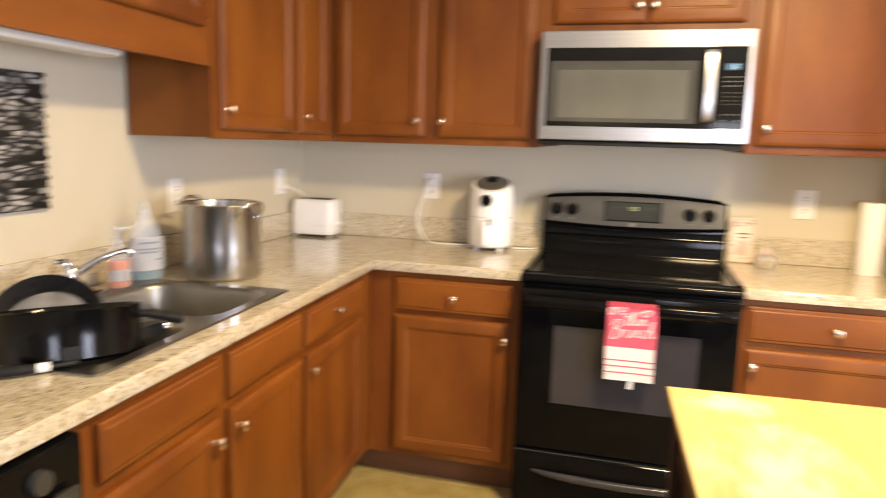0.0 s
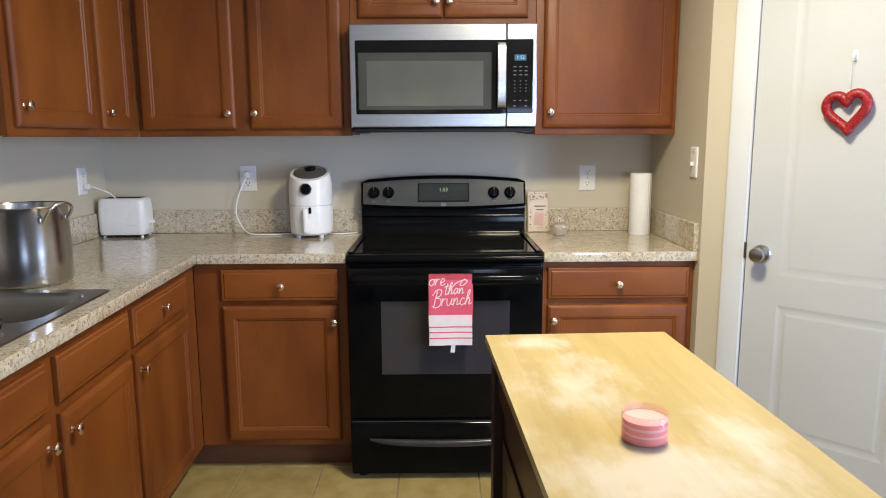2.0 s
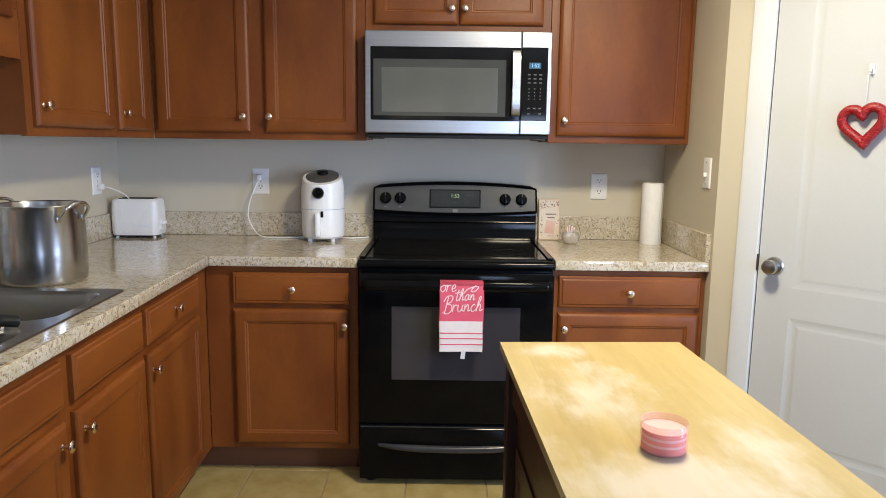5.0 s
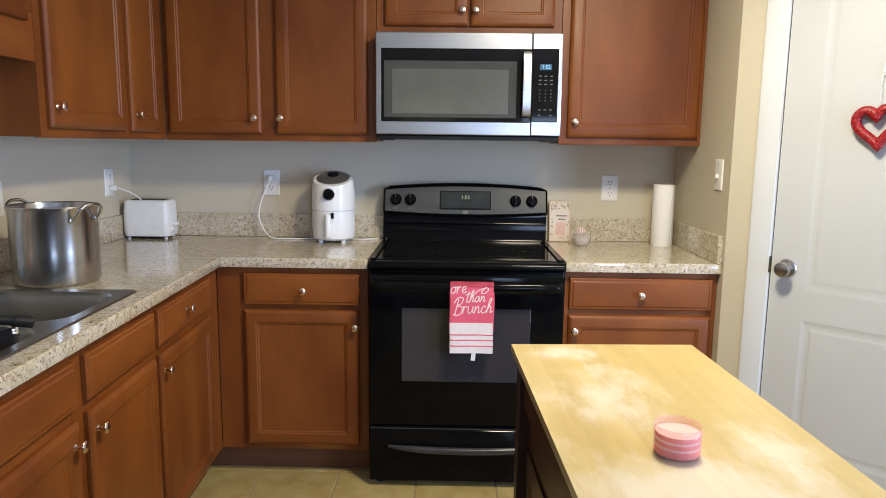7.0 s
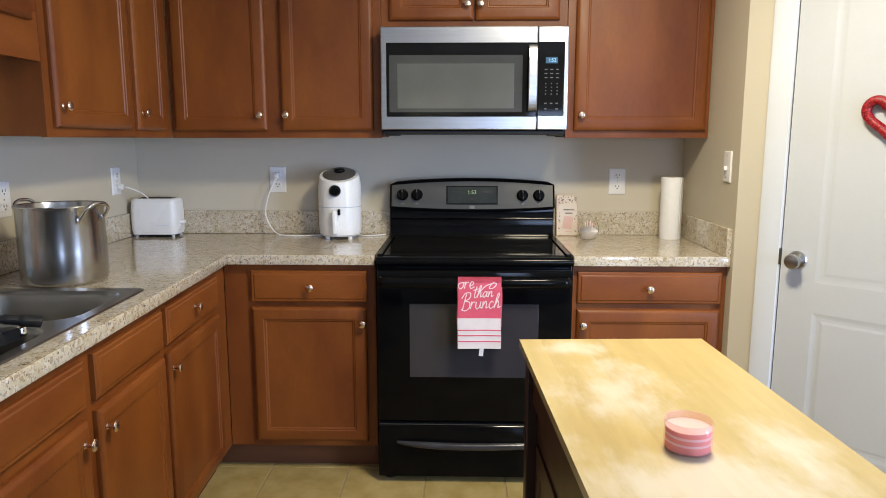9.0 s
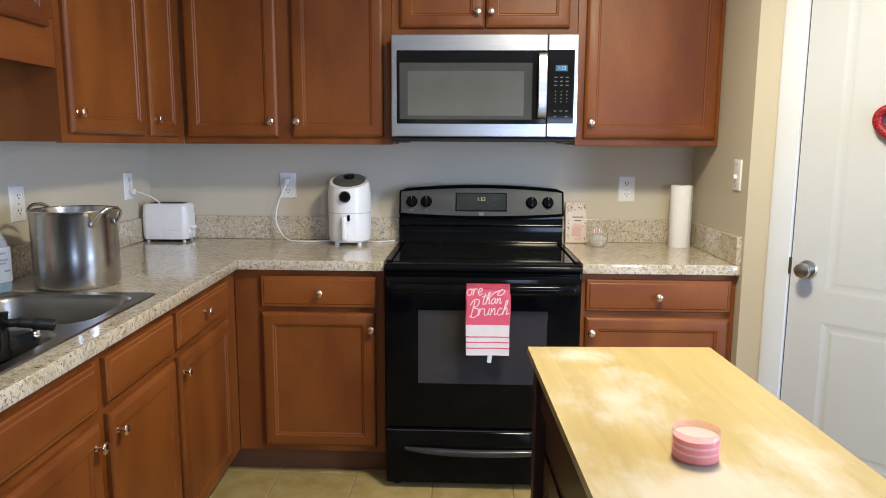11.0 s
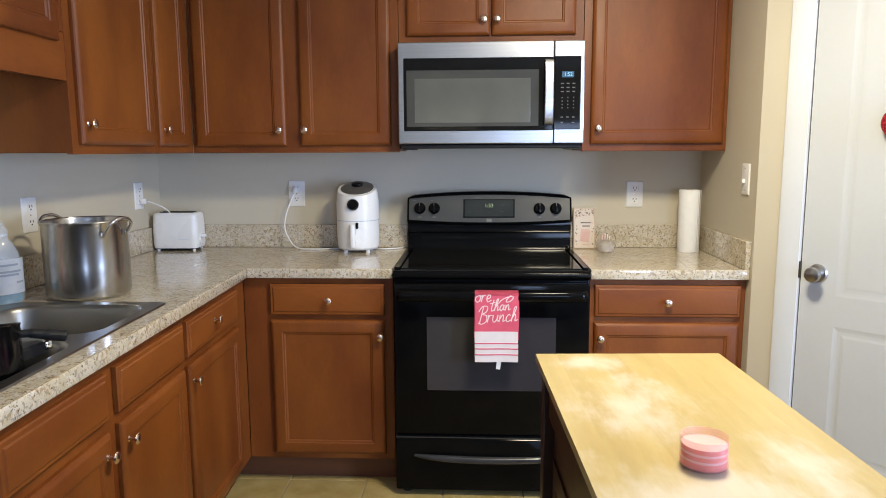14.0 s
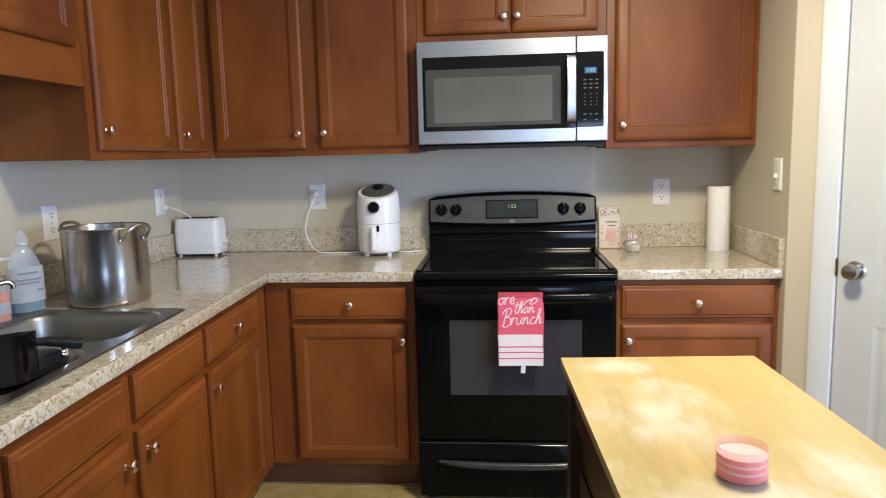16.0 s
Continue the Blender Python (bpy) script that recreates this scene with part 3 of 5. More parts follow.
def wall_cabinet(m, w, z0, z1, pieces, label, depth=0.301, floor_z=None, x0=0.0):
    cab = thing("wall_cabinet", label, "cabinet", m, "wall cabinets")
    if floor_z is None:
        part("body", box(x0, w, 0.0, depth, z0, z1, 0.001), WOOD, cab)
    else:
        part("body", box(x0, w, 0.02, depth, floor_z, z1, 0.001), WOOD, cab)
        part("valance", box(x0, w, 0.0, 0.019, z0, floor_z + 0.03, 0.001), WOOD_H, cab, "deep wooden valance rail")
        part("frame_top", box(x0, w, 0.0, 0.019, floor_z + 0.031, z1, 0.001), WOOD, cab)
    part("underside_rail", box(x0, w, 0.0, 0.018, z0 - 0.004, z0 - 0.0002, 0.001), WOOD_H, cab) if floor_z is None else None
    fronts(cab, pieces)
    return cab


NY, LX = -0.605, -0.992      # face-frame planes: north run, west run
base_cabinet(pose(-0.988, NY, 0), 0.600, [
    ("drawer", 0.106, 0.566, 0.724, 0.850, (0.344, 0.785)),
    ("door", 0.104, 0.564, 0.140, 0.702, (0.549, 0.639))],
    "reddish-brown wooden base cabinet beside the black range", toe_ext=0.075, x0=-0.0035)
base_cabinet(pose(0.388, NY, 0), 0.598, [
    ("drawer", 0.018, 0.578, 0.724, 0.850, (0.296, 0.786)),
    ("door", 0.018, 0.578, 0.136, 0.700, (0.041, 0.640))],
    "reddish-brown wooden base cabinet beside the pantry wall")


def turned(x, y, degrees):
    """A turn round the upright through (x, y)."""
    return pose(x, y, 0, 0, 0, degrees) @ pose(-x, -y, 0)


SKEW = turned(-0.967, -0.636, 2.2)      # the sink run stands a little out of square


def west(y):
    return SKEW @ pose(LX, y, 0, 0, 0, 90)


base_cabinet(west(-1.259), 0.6535, [
    ("drawer", 0.016, 0.519, 0.735, 0.850, (0.249, 0.800)),
    ("door", 0.016, 0.519, 0.136, 0.706, (0.034, 0.655))],
    "reddish-brown wooden base cabinet by the inner corner")
base_cabinet(west(-2.205), 0.945, [
    ("drawer", 0.055, 0.457, 0.735, 0.850, None), ("drawer", 0.508, 0.930, 0.735, 0.850, None),
    ("door", 0.055, 0.457, 0.136, 0.704, (0.424, 0.655)), ("door", 0.508, 0.930, 0.136, 0.706, (0.535, 0.655))],
    "reddish-brown wooden sink cabinet with false drawer fronts", hollow=True)
base_cabinet(west(-2.860), 0.048, [], "narrow wooden end panel beside the dishwasher")

# dishwasher
dwm = thing("dishwasher", "black dishwasher under the counter", "dishwasher", west(-2.811))
part("body", box(0.004, 0.600, 0.0, 0.57, 0.10, 0.868, 0.003), BLACK_MATT, dwm)
part("door", box(0.006, 0.598, -0.028, -0.0005, 0.13, 0.735, 0.006), BLACK, dwm, "glossy black door")
part("control_panel", box(0.006, 0.598, -0.032, -0.0005, 0.742, 0.866, 0.006), BLACK, dwm, "black control strip")
part("handle", joined(box(0.19, 0.57, -0.050, -0.040, 0.755, 0.787, 0.004), box(0.20, 0.23, -0.041, -0.031, 0.76, 0.782), box(0.53, 0.56, -0.041, -0.031, 0.76, 0.782)), PANEL_GREY, dwm, "grey pull handle")
part("dial", lathe([(0, 0), (0.022, 0), (0.02, 0.012), (0, 0.013)], 24), PANEL_GREY, dwm, "grey round dial", pose(0.50, -0.032, 0.82, 90, 0, 0))
part("toe_kick", box(0.004, 0.600, 0.05, 0.5, 0.0, 0.098), BLACK_MATT, dwm)

UZ, UT = 1.376, 2.134
UNY, ULX = -0.305, -1.292
wall_cabinet(pose(-1.290, UNY, -0.005), 0.902, UZ, UT, [
    ("door", 0.018, 0.415, 1.402, 2.105, (0.388, 1.468)), ("door", 0.477, 0.868, 1.402, 2.105, (0.499, 1.468))],
    "reddish-brown wooden wall cabinet with two panel doors")
wall_cabinet(pose(0.388, UNY, -0.005), 0.598, UZ, UT, [("door", 0.033, 0.581, 1.402, 2.105, (0.062, 1.467))],
    "reddish-brown wooden wall cabinet with one wide door")
wall_cabinet(pose(-0.386, UNY, -0.005), 0.772, 1.826, UT, [
    ("door", 0.034, 0.383, 1.852, 2.105, (0.358, 1.914)), ("door", 0.391, 0.738, 1.852, 2.105, (0.412, 1.914))],
    "short reddish-brown wall cabinet over the microwave")


def west_up(y):
    return turned(ULX, -0.305, 0.6) @ pose(ULX, y, -0.005, 0, 0, 90)


wall_cabinet(west_up(-1.228), 0.566, UZ, UT, [("door", 0.034, 0.532, 1.402, 2.105, (0.062, 1.466))],
    "reddish-brown wooden wall cabinet beside the sink")
wall_cabinet(west_up(-0.660), 0.353, UZ, UT, [("door", 0.012, 0.273, 1.402, 2.105, (0.040, 1.466))],
    "narrow reddish-brown wall cabinet in the corner")
wall_cabinet(west_up(-2.148), 0.918, 1.590, UT, [
    ("door", 0.03, 0.440, 1.700, 2.105, (0.41, 1.76)), ("door", 0.464, 0.874, 1.700, 2.105, (0.50, 1.76))],
    "short reddish-brown wall cabinet with a valance over the sink", floor_z=1.70)
under = thing("under_cabinet_light", "white slim strip light under the sink cabinet", "strip light", pose(-1.41, -1.80, 1.70))
part("housing", box(-0.05, 0.05, -0.32, 0.30, -0.090, -0.001, 0.006), WHITE, under)
part("diffuser", box(-0.045, 0.045, -0.31, 0.292, -0.122, -0.0905, 0.010), WHITE_PLATE, under, "frosted white diffuser")

# ---- countertops ----
CT, CB = 0.914, 0.876
SINK = (-1.514, -1.004, -2.096, -1.262)     # x0 x1 y0 y1 of the rim


def counter_slab(outer, cut=None):
    """A slab from a plan outline."""
    bm = bmesh.new()
    vs = [bm.verts.new((x, y, CT)) for x, y in outer]
    es = [bm.edges.new((vs[i], vs[(i + 1) % len(vs)])) for i in range(len(vs))]
    if cut:
        cs = [bm.verts.new((x, y, CT)) for x, y in cut]
        es += [bm.edges.new((cs[i], cs[(i + 1) % 4])) for i in range(4)]
    bmesh.ops.triangle_fill(bm, use_beauty=True, edges=es)
    bmesh.ops.dissolve_limit(bm, angle_limit=0.01, verts=bm.verts, edges=bm.edges)
    faces = list(bm.faces)
    ret = bmesh.ops.extrude_face_region(bm, geom=faces)
    for g in ret["geom"]:
        if isinstance(g, bmesh.types.BMVert):
            g.co.z = CB
    bmesh.ops.recalc_face_normals(bm, faces=bm.faces)
    return bm


ct = thing("countertop", "tan speckled stone-look countertop with a sink cut-out", "countertop")
SINK_TURN = turned(-1.004, -1.262, 2.2)
opening = [(SINK_TURN @ Vector((x, y, 0))).to_2d() for x, y in ((-1.481, -2.075), (-1.021, -2.075), (-1.021, -1.283), (-1.481, -1.283))]
near_end = SKEW @ Vector((-0.975, -2.87, 0))
part("slab", counter_slab([(WX, 0), (WX, near_end.y), (near_end.x, near_end.y), (-0.975, -0.628), (-0.387, -0.628), (-0.387, 0)], opening), COUNTER, ct, smooth=False)
part("front_edge", box(-0.975, -0.966, -2.87, -0.628, CB - 0.0005, CT + 0.0003, 0.004, 3), COUNTER, ct, "rounded speckled front edge", SKEW)
part("front_edge", box(-0.9665, -0.387, -0.637, -0.628, CB - 0.0005, CT + 0.0003, 0.004, 3), COUNTER, ct, "rounded speckled front edge")
ct = thing("countertop", "tan speckled stone-look countertop beside the range", "countertop")
part("slab", counter_slab([(0.387, 0), (0.387, -0.628), (EX - 0.001, -0.628), (EX - 0.001, 0)]), COUNTER, ct, smooth=False)
part("front_edge", box(0.387, EX - 0.001, -0.637, -0.628, CB - 0.0005, CT + 0.0003, 0.004, 3), COUNTER, ct, "rounded speckled front edge")
for x0, x1, y0, y1 in ((WX + 0.0195, -0.387, -0.019, -0.0005), (0.387, EX - 0.0205, -0.019, -0.0005), (WX + 0.0005, WX + 0.019, -2.86, -0.0005), (EX - 0.020, EX - 0.0005, -0.636, -0.0005)):
    solid("backsplash", box(x0, x1, y0, y1, CT + 0.0005, 1.024, 0.0025), COUNTER, "low speckled stone-look backsplash strip on the counter", "backsplash", group="backsplashes")

# ---- sink and faucet ----
sink = thing("kitchen_sink", "stainless steel double-bowl drop-in sink with a satin finish", "sink", SINK_TURN @ pose(0, 0, CT))


def rounded_rect(x0, x1, y0, y1, r, n=6):
    pts = []
    for cx, cy, a0 in ((x1 - r, y1 - r, 0), (x0 + r, y1 - r, 90), (x0 + r, y0 + r, 180), (x1 - r, y0 + r, 270)):
        for k in range(n + 1):
            a = radians(a0 + 90 * k / n)
            pts.append((cx + r * math.cos(a), cy + r * math.sin(a)))
    return pts


def bowl(x0, x1, y0, y1):
    def rr(i, r):
        return rounded_rect(x0 + i, x1 - i, y0 + i, y1 - i, r)
    return lofted([(rr(-0.004, 0.080), 0.0035), (rr(0.0, 0.078), 0.002), (rr(0.006, 0.074), -0.012), (rr(0.012, 0.07), -0.09), (rr(0.018, 0.066), -0.165), (rr(0.032, 0.055), -0.182), (rr(0.07, 0.04), -0.187)])


BOWLS = ((-1.441, -1.038, -1.640, -1.300), (-1.441, -1.038, -2.058, -1.700))


def sink_deck():
    """The flat rim round both bowls, with a small rolled outer edge."""
    bm = bmesh.new()
    outer = [bm.verts.new((x, y, 0.004)) for x, y in rounded_rect(*SINK, 0.022)]
    edges = [bm.edges.new((outer[i], outer[(i + 1) % len(outer)])) for i in range(len(outer))]
    for x0, x1, y0, y1 in BOWLS:
        vs = [bm.verts.new((x, y, 0.0035)) for x, y in rounded_rect(x0 - 0.004, x1 + 0.004, y0 - 0.004, y1 + 0.004, 0.080)]
        edges += [bm.edges.new((vs[i], vs[(i + 1) % len(vs)])) for i in range(len(vs))]
    bmesh.ops.triangle_fill(bm, use_beauty=True, edges=edges)
    for f in bm.faces:
        f.normal_update()
    low = [bm.verts.new((x, y, 0.0005)) for x, y in rounded_rect(SINK[0] - 0.004, SINK[1] + 0.004, SINK[2] - 0.004, SINK[3] + 0.004, 0.025)]
    for i in range(len(outer)):
        j = (i + 1) % len(outer)
        bm.faces.new((outer[i], outer[j], low[j], low[i]))
    return bm


part("rim", sink_deck(), SINK_STEEL, sink, "flat stainless rim")
for b in BOWLS:
    part("bowl", bowl(*b), SINK_STEEL, sink, "deep stainless bowl with rounded corners", angle=60)
    part("drain", lathe([(0, 0), (0.04, 0), (0.042, 0.002), (0.038, 0.004), (0.03, 0.002), (0, 0.001)], 28), CHROME, sink, "chrome drain ring", pose((b[0] + b[1]) / 2, (b[2] + b[3]) / 2, -0.1865))

faucet = thing("faucet", "chrome single-lever kitchen faucet on the sink rim", "faucet", pose(-1.480, -1.614, CT + 0.0045))
part("base_plate", lofted([(rounded_rect(-0.028, 0.028, -0.12, 0.12, 0.027), 0), (rounded_rect(-0.028, 0.028, -0.12, 0.12, 0.027), 0.008), (rounded_rect(-0.022, 0.022, -0.112, 0.112, 0.021), 0.014)]), CHROME, faucet)
part("body", lathe([(0.026, 0.012), (0.025, 0.06), (0.022, 0.085), (0.012, 0.096), (0, 0.098)], 28), CHROME, faucet)
part("spout", tube(smooth_line([(0.005, 0.0, 0.062), (0.035, 0.038, 0.095), (0.065, 0.075, 0.118), (0.09, 0.108, 0.127), (0.100, 0.120, 0.121), (0.102, 0.122, 0.108)]), [0.0095] * 16 + [0.0085] * 24 + [0.0085], 14), CHROME, faucet, "curved chrome spout")
part("lever", tube(smooth_line([(0, 0, 0.095), (0.012, -0.03, 0.112), (0.02, -0.075, 0.118)]), 0.008, 10), CHROME, faucet, "chrome lever")

# ---- range ----
rg = thing("range", "black freestanding electric range with a glass cooktop", "range", pose(0, 0, 0))
part("body", box(-0.378, 0.378, -0.655, -0.025, 0.032, 0.895, 0.004), BLACK, rg, "black enamel body")
part("cooktop", joined(box(-0.381, 0.381, -0.672, -0.03, 0.896, 0.914, 0.006, 3)), BLACK, rg, "black enamel cooktop rim")
part("glass_top", box(-0.352, 0.352, -0.630, -0.095, 0.9142, 0.9172, 0.0012), BLACK_GLASS, rg, "black ceramic glass with four burners")
for x, y, r in ((-0.19, -0.46, 0.10), (0.19, -0.46, 0.085), (-0.19, -0.21, 0.075), (0.19, -0.21, 0.10)):
    part("burner_ring", lathe([(r - 0.003, 0.9173), (r, 0.9176), (r + 0.003, 0.9173)], 48), BURNER, rg, "grey printed burner ring", pose(x, y, 0))
for s in (-1, 1):
    part("side_trim", box(s * 0.366 - 0.011, s * 0.366 + 0.011, -0.640, -0.09, 0.9142, 0.9225, 0.003), BLACK, rg, "raised black edge trim")
part("front_lip", tube([(-0.378, -0.668, 0.897), (0.378, -0.668, 0.897)], 0.016, 14), BLACK, rg, "rounded black front lip")
for s in (-1, 1):
    part("corner_cap", lathe([(0, 0.012), (0.008, 0.010), (0.012, 0.004), (0.0125, 0.0), (0, 0.0)], 20), BLACK, rg, "rounded shiny corner cap", pose(s * 0.3665, -0.090, 0.9228))
part("vent_slot", box(-0.30, 0.30, -0.660, -0.656, 0.871, 0.875), BLACK_GLASS, rg)


def back_guard():
    """Side profile swept across, with an arched top."""
    bm = bmesh.new()
    n = 24
    rows = []
    for i in range(n + 1):
        x = -0.379 + 0.758 * i / n
        u = x / 0.379
        top = 1.166 + 0.020 * (1 - u * u) - (0.010 * max(0.0, (abs(u) - 0.94) / 0.06) ** 2)
        belly = 1.052 - 0.014 * (1 - u * u)
        prof = [(-0.022, 0.915), (-0.078, 0.915), (-0.072, 0.925), (-0.070, 0.992), (-0.083, 0.998), (-0.080, 1.004), (-0.078, belly - 0.012), (-0.108, belly - 0.004),
                (-0.113, belly + 0.004), (-0.086, top - 0.012), (-0.076, top - 0.002), (-0.062, top), (-0.022, top - 0.004)]
        rows.append([bm.verts.new((x, y, z)) for y, z in prof])
    for a, b in zip(rows, rows[1:]):
        for k in range(len(a) - 1):
            bm.faces.new((a[k], a[k + 1], b[k + 1], b[k]))
        bm.faces.new((a[-1], a[0], b[0], b[-1]))
    bm.faces.new(rows[0])
    bm.faces.new(rows[-1][::-1])
    return bm


part("backguard", back_guard(), BLACK, rg, "black back panel with an arched top")
TILT = pose(0, -0.1145, 1.046, 0, 0, 0) @ pose(0, 0, 0, -13.0, 0, 0)    # plane of the controls: x across, z up the slope


def control_face():
    """A thin grey facing that follows the slope and the arches of the back panel."""
    bm = bmesh.new()
    n = 24
    rows = []
    for i in range(n + 1):
        x = -0.370 + 0.740 * i / n
        u = x / 0.379
        a = Vector((x, -0.113, 1.056 - 0.014 * (1 - u * u)))
        b = Vector((x, -0.086, 1.154 + 0.020 * (1 - u * u)))
        p, q = a.lerp(b, 0.02), a.lerp(b, 0.97)
        rows.append([bm.verts.new(c) for c in (p + Vector((0, 0.002, 0)), p - Vector((0, 0.0015, 0)), q - Vector((0, 0.0015, 0)), q + Vector((0, 0.002, 0)))])
    for a, b in zip(rows, rows[1:]):
        for k in range(3):
            bm.faces.new((a[k], b[k], b[k + 1], a[k + 1]))
    return moved(bm, TILT.inverted())


ctl = part("control_panel", control_face(), CONTROL_GREY, rg, "dark grey control panel", TILT)
part("clock_window", joined(box(-0.118, 0.118, -0.0035, -0.0011, 0.020, 0.106, 0.001)), BLACK_GLASS, ctl, "black clock surround")
part("display", box(-0.112, 0.112, -0.0045, -0.0036, 0.025, 0.101), DISPLAY, ctl, "dark green clock display")
part("clock_digits", moved(text_bmesh("1:53", 0.024), pose(0, -0.0052, 0.075, 90, 0, 0)), CLOCK_GREEN, ctl, "green clock digits", smooth=False)
for x, z, w in ((-0.085, 0.078, 0.012), (-0.06, 0.078, 0.014), (0.06, 0.078, 0.02), (-0.085, 0.048, 0.014), (-0.06, 0.048, 0.014), (0.0, 0.045, 0.02), (0.06, 0.047, 0.016), (0.085, 0.078, 0.012)):
    part("print_bar", box(x - w / 2, x + w / 2, -0.0052, -0.0046, z - 0.0025, z + 0.0025), PANEL_GREY, ctl)
part("badge", box(-0.012, 0.012, -0.004, -0.0011, -0.001, 0.015, 0.001), material("dull_badge_silver", (0.16, 0.16, 0.155), (0.12, 0.12, 0.115), 20, rough=0.4), ctl, "small square silver badge")
for x in (-0.320, -0.253, 0.231, 0.306):
    k = part("knob", lathe([(0, 0), (0.026, 0), (0.0265, 0.003), (0.024, 0.006), (0.022, 0.018), (0.019, 0.021), (0, 0.022)], 28), BLACK, ctl, "round black dial", pose(x, -0.0012, 0.064 if x < 0 else 0.062, 90, 0, 0))
    part("grip", box(-0.0045, 0.0045, -0.023, 0.023, 0.018, 0.033, 0.003), BLACK_GLASS, k)
    part("pointer", box(-0.0012, 0.0012, 0.008, 0.022, 0.0331, 0.0337), INK_WHITE, k)
    part("print_bar", box(x - 0.008, x + 0.008, -0.0016, -0.0010, 0.020, 0.026), INK_WHITE, ctl)
for x in (-0.345, -0.265):
    part("print_bar", box(x - 0.007, x + 0.007, -0.0016, -0.0010, 0.099, 0.1015), INK_WHITE, ctl)

odoor = part("oven_door", box(-0.376, 0.376, -0.697, -0.657, 0.262, 0.866, 0.008, 3), BLACK, rg, "glossy black oven door")
part("window", box(-0.248, 0.248, -0.6990, -0.6965, 0.445, 0.738, 0.001), OVEN_GLASS, odoor, "dark oven window")
part("handle", tube(smooth_line([(-0.352, -0.698, 0.829), (-0.346, -0.722, 0.829), (-0.31, -0.738, 0.829), (0, -0.744, 0.829), (0.31, -0.738, 0.829), (0.346, -0.722, 0.829), (0.352, -0.698, 0.829)], 6), 0.0160, 18, flat=1.35), BLACK, odoor, "broad black bar handle")
drawer = part("storage_drawer", box(-0.376, 0.376, -0.692, -0.657, 0.026, 0.244, 0.008, 3), BLACK, rg, "black storage drawer")
pull = []
for i in range(21):
    x = -0.30 + 0.60 * i / 20
    u = x / 0.30
    pull.append((x, -0.700 - 0.012 * (1 - u ** 4), 0.176 - 0.012 * (1 - u * u)))
part("pull", tube(pull, [0.006 + 0.009 * (1 - ((i - 10) / 10) ** 4) for i in range(21)], 14), PULL_GREY, drawer, "dark grey curved pull")
part("drawer_top_edge", box(-0.374, 0.374, -0.6905, -0.668, 0.2445, 0.249, 0.001), PANEL_GREY, drawer)
for x in (-0.335, 0.335):
    for y in (-0.63, -0.08):
        part("foot", lathe([(0, 0), (0.022, 0), (0.022, 0.014), (0.012, 0.02), (0.012, 0.031), (0, 0.031)], 18), BLACK_MATT, rg, "", pose(x, y, 0))

# ---- towel on the oven handle ----
towel = thing("dish_towel", "pink and white dish towel with script over the oven handle", "towel", pose(0.019, -0.744, 0.582) @ Matrix.Diagonal((1, 1, 0.945, 1)))


def towel_sheet(z0, z1, y=0.0, w=0.081, lean=0.0, t=0.003):
    """A hanging strip of cloth with shallow folds."""
    bm = bmesh.new()
    nx, nz = 14, 10
    front, back = {}, {}
    for i in range(nx + 1):
        for j in range(nz + 1):
            u, z = i / nx * 2 - 1, z0 + (z1 - z0) * j / nz
            yy = y - 0.0185 + 0.0022 * math.sin(3.1 * u + 0.6) * (0.285 - z) / 0.285 + lean * (0.27 - z)
            front[i, j] = bm.verts.new((u * w + 0.001 * math.sin(z * 40), yy - t, z))
            back[i, j] = bm.verts.new((u * w + 0.001 * math.sin(z * 40), yy, z))
    for i in range(nx):
        for j in range(nz):
            bm.faces.new((front[i, j], front[i + 1, j], front[i + 1, j + 1], front[i, j + 1]))
            bm.faces.new((back[i, j], back[i, j + 1], back[i + 1, j + 1], back[i + 1, j]))
    for i in range(nx):
        bm.faces.new((front[i, 0], back[i, 0], back[i + 1, 0], front[i + 1, 0]))
        bm.faces.new((front[i, nz], front[i + 1, nz], back[i + 1, nz], back[i, nz]))
    for j in range(nz):
        bm.faces.new((front[0, j], front[0, j + 1], back[0, j + 1], back[0, j]))
        bm.faces.new((front[nx, j], back[nx, j], back[nx, j + 1], front[nx, j + 1]))
    return bm


def towel_fold():
    bm = bmesh.new()
    n = 12
    rows = []
    for i in range(n + 1):
        a = radians(180 * i / n)
        rows.append([bm.verts.new((x, -0.0 - 0.0205 * math.cos(a) * 1.02, 0.267 + 0.0205 * math.sin(a))) for x in (-0.081, 0.081)])
    for a, b in zip(rows, rows[1:]):
        bm.faces.new((a[0], a[1], b[1], b[0]))
    bmesh.ops.solidify(bm, geom=list(bm.faces), thickness=-0.002)
    return bm


part("pink_panel", towel_sheet(0.125, 0.268), CLOTH_PINK, towel, "pink cloth with white script")
part("fold", towel_fold(), CLOTH_PINK, towel)
part("white_hem", towel_sheet(0.0, 0.125), CLOTH_WHITE, towel, "white hem with pink stripes")
for z in (0.076, 0.054, 0.030):
    part("stripe", towel_sheet(z - 0.0022, z + 0.0022, -0.0007), CLOTH_PINK, towel, "thin pink stripe")
part("back_layer", towel_sheet(0.008, 0.268, 0.045, 0.083), CLOTH_WHITE, towel, "pale back layer of the towel")
part("side_fold", towel_sheet(0.09, 0.25, 0.006, 0.084), CLOTH_PINK, towel)
part("tag", box(0.002, 0.018, -0.0185, -0.0170, -0.030, 0.004), LABEL, towel, "small white sewn tag", pose(0, 0, 0, 0, 6, 0))
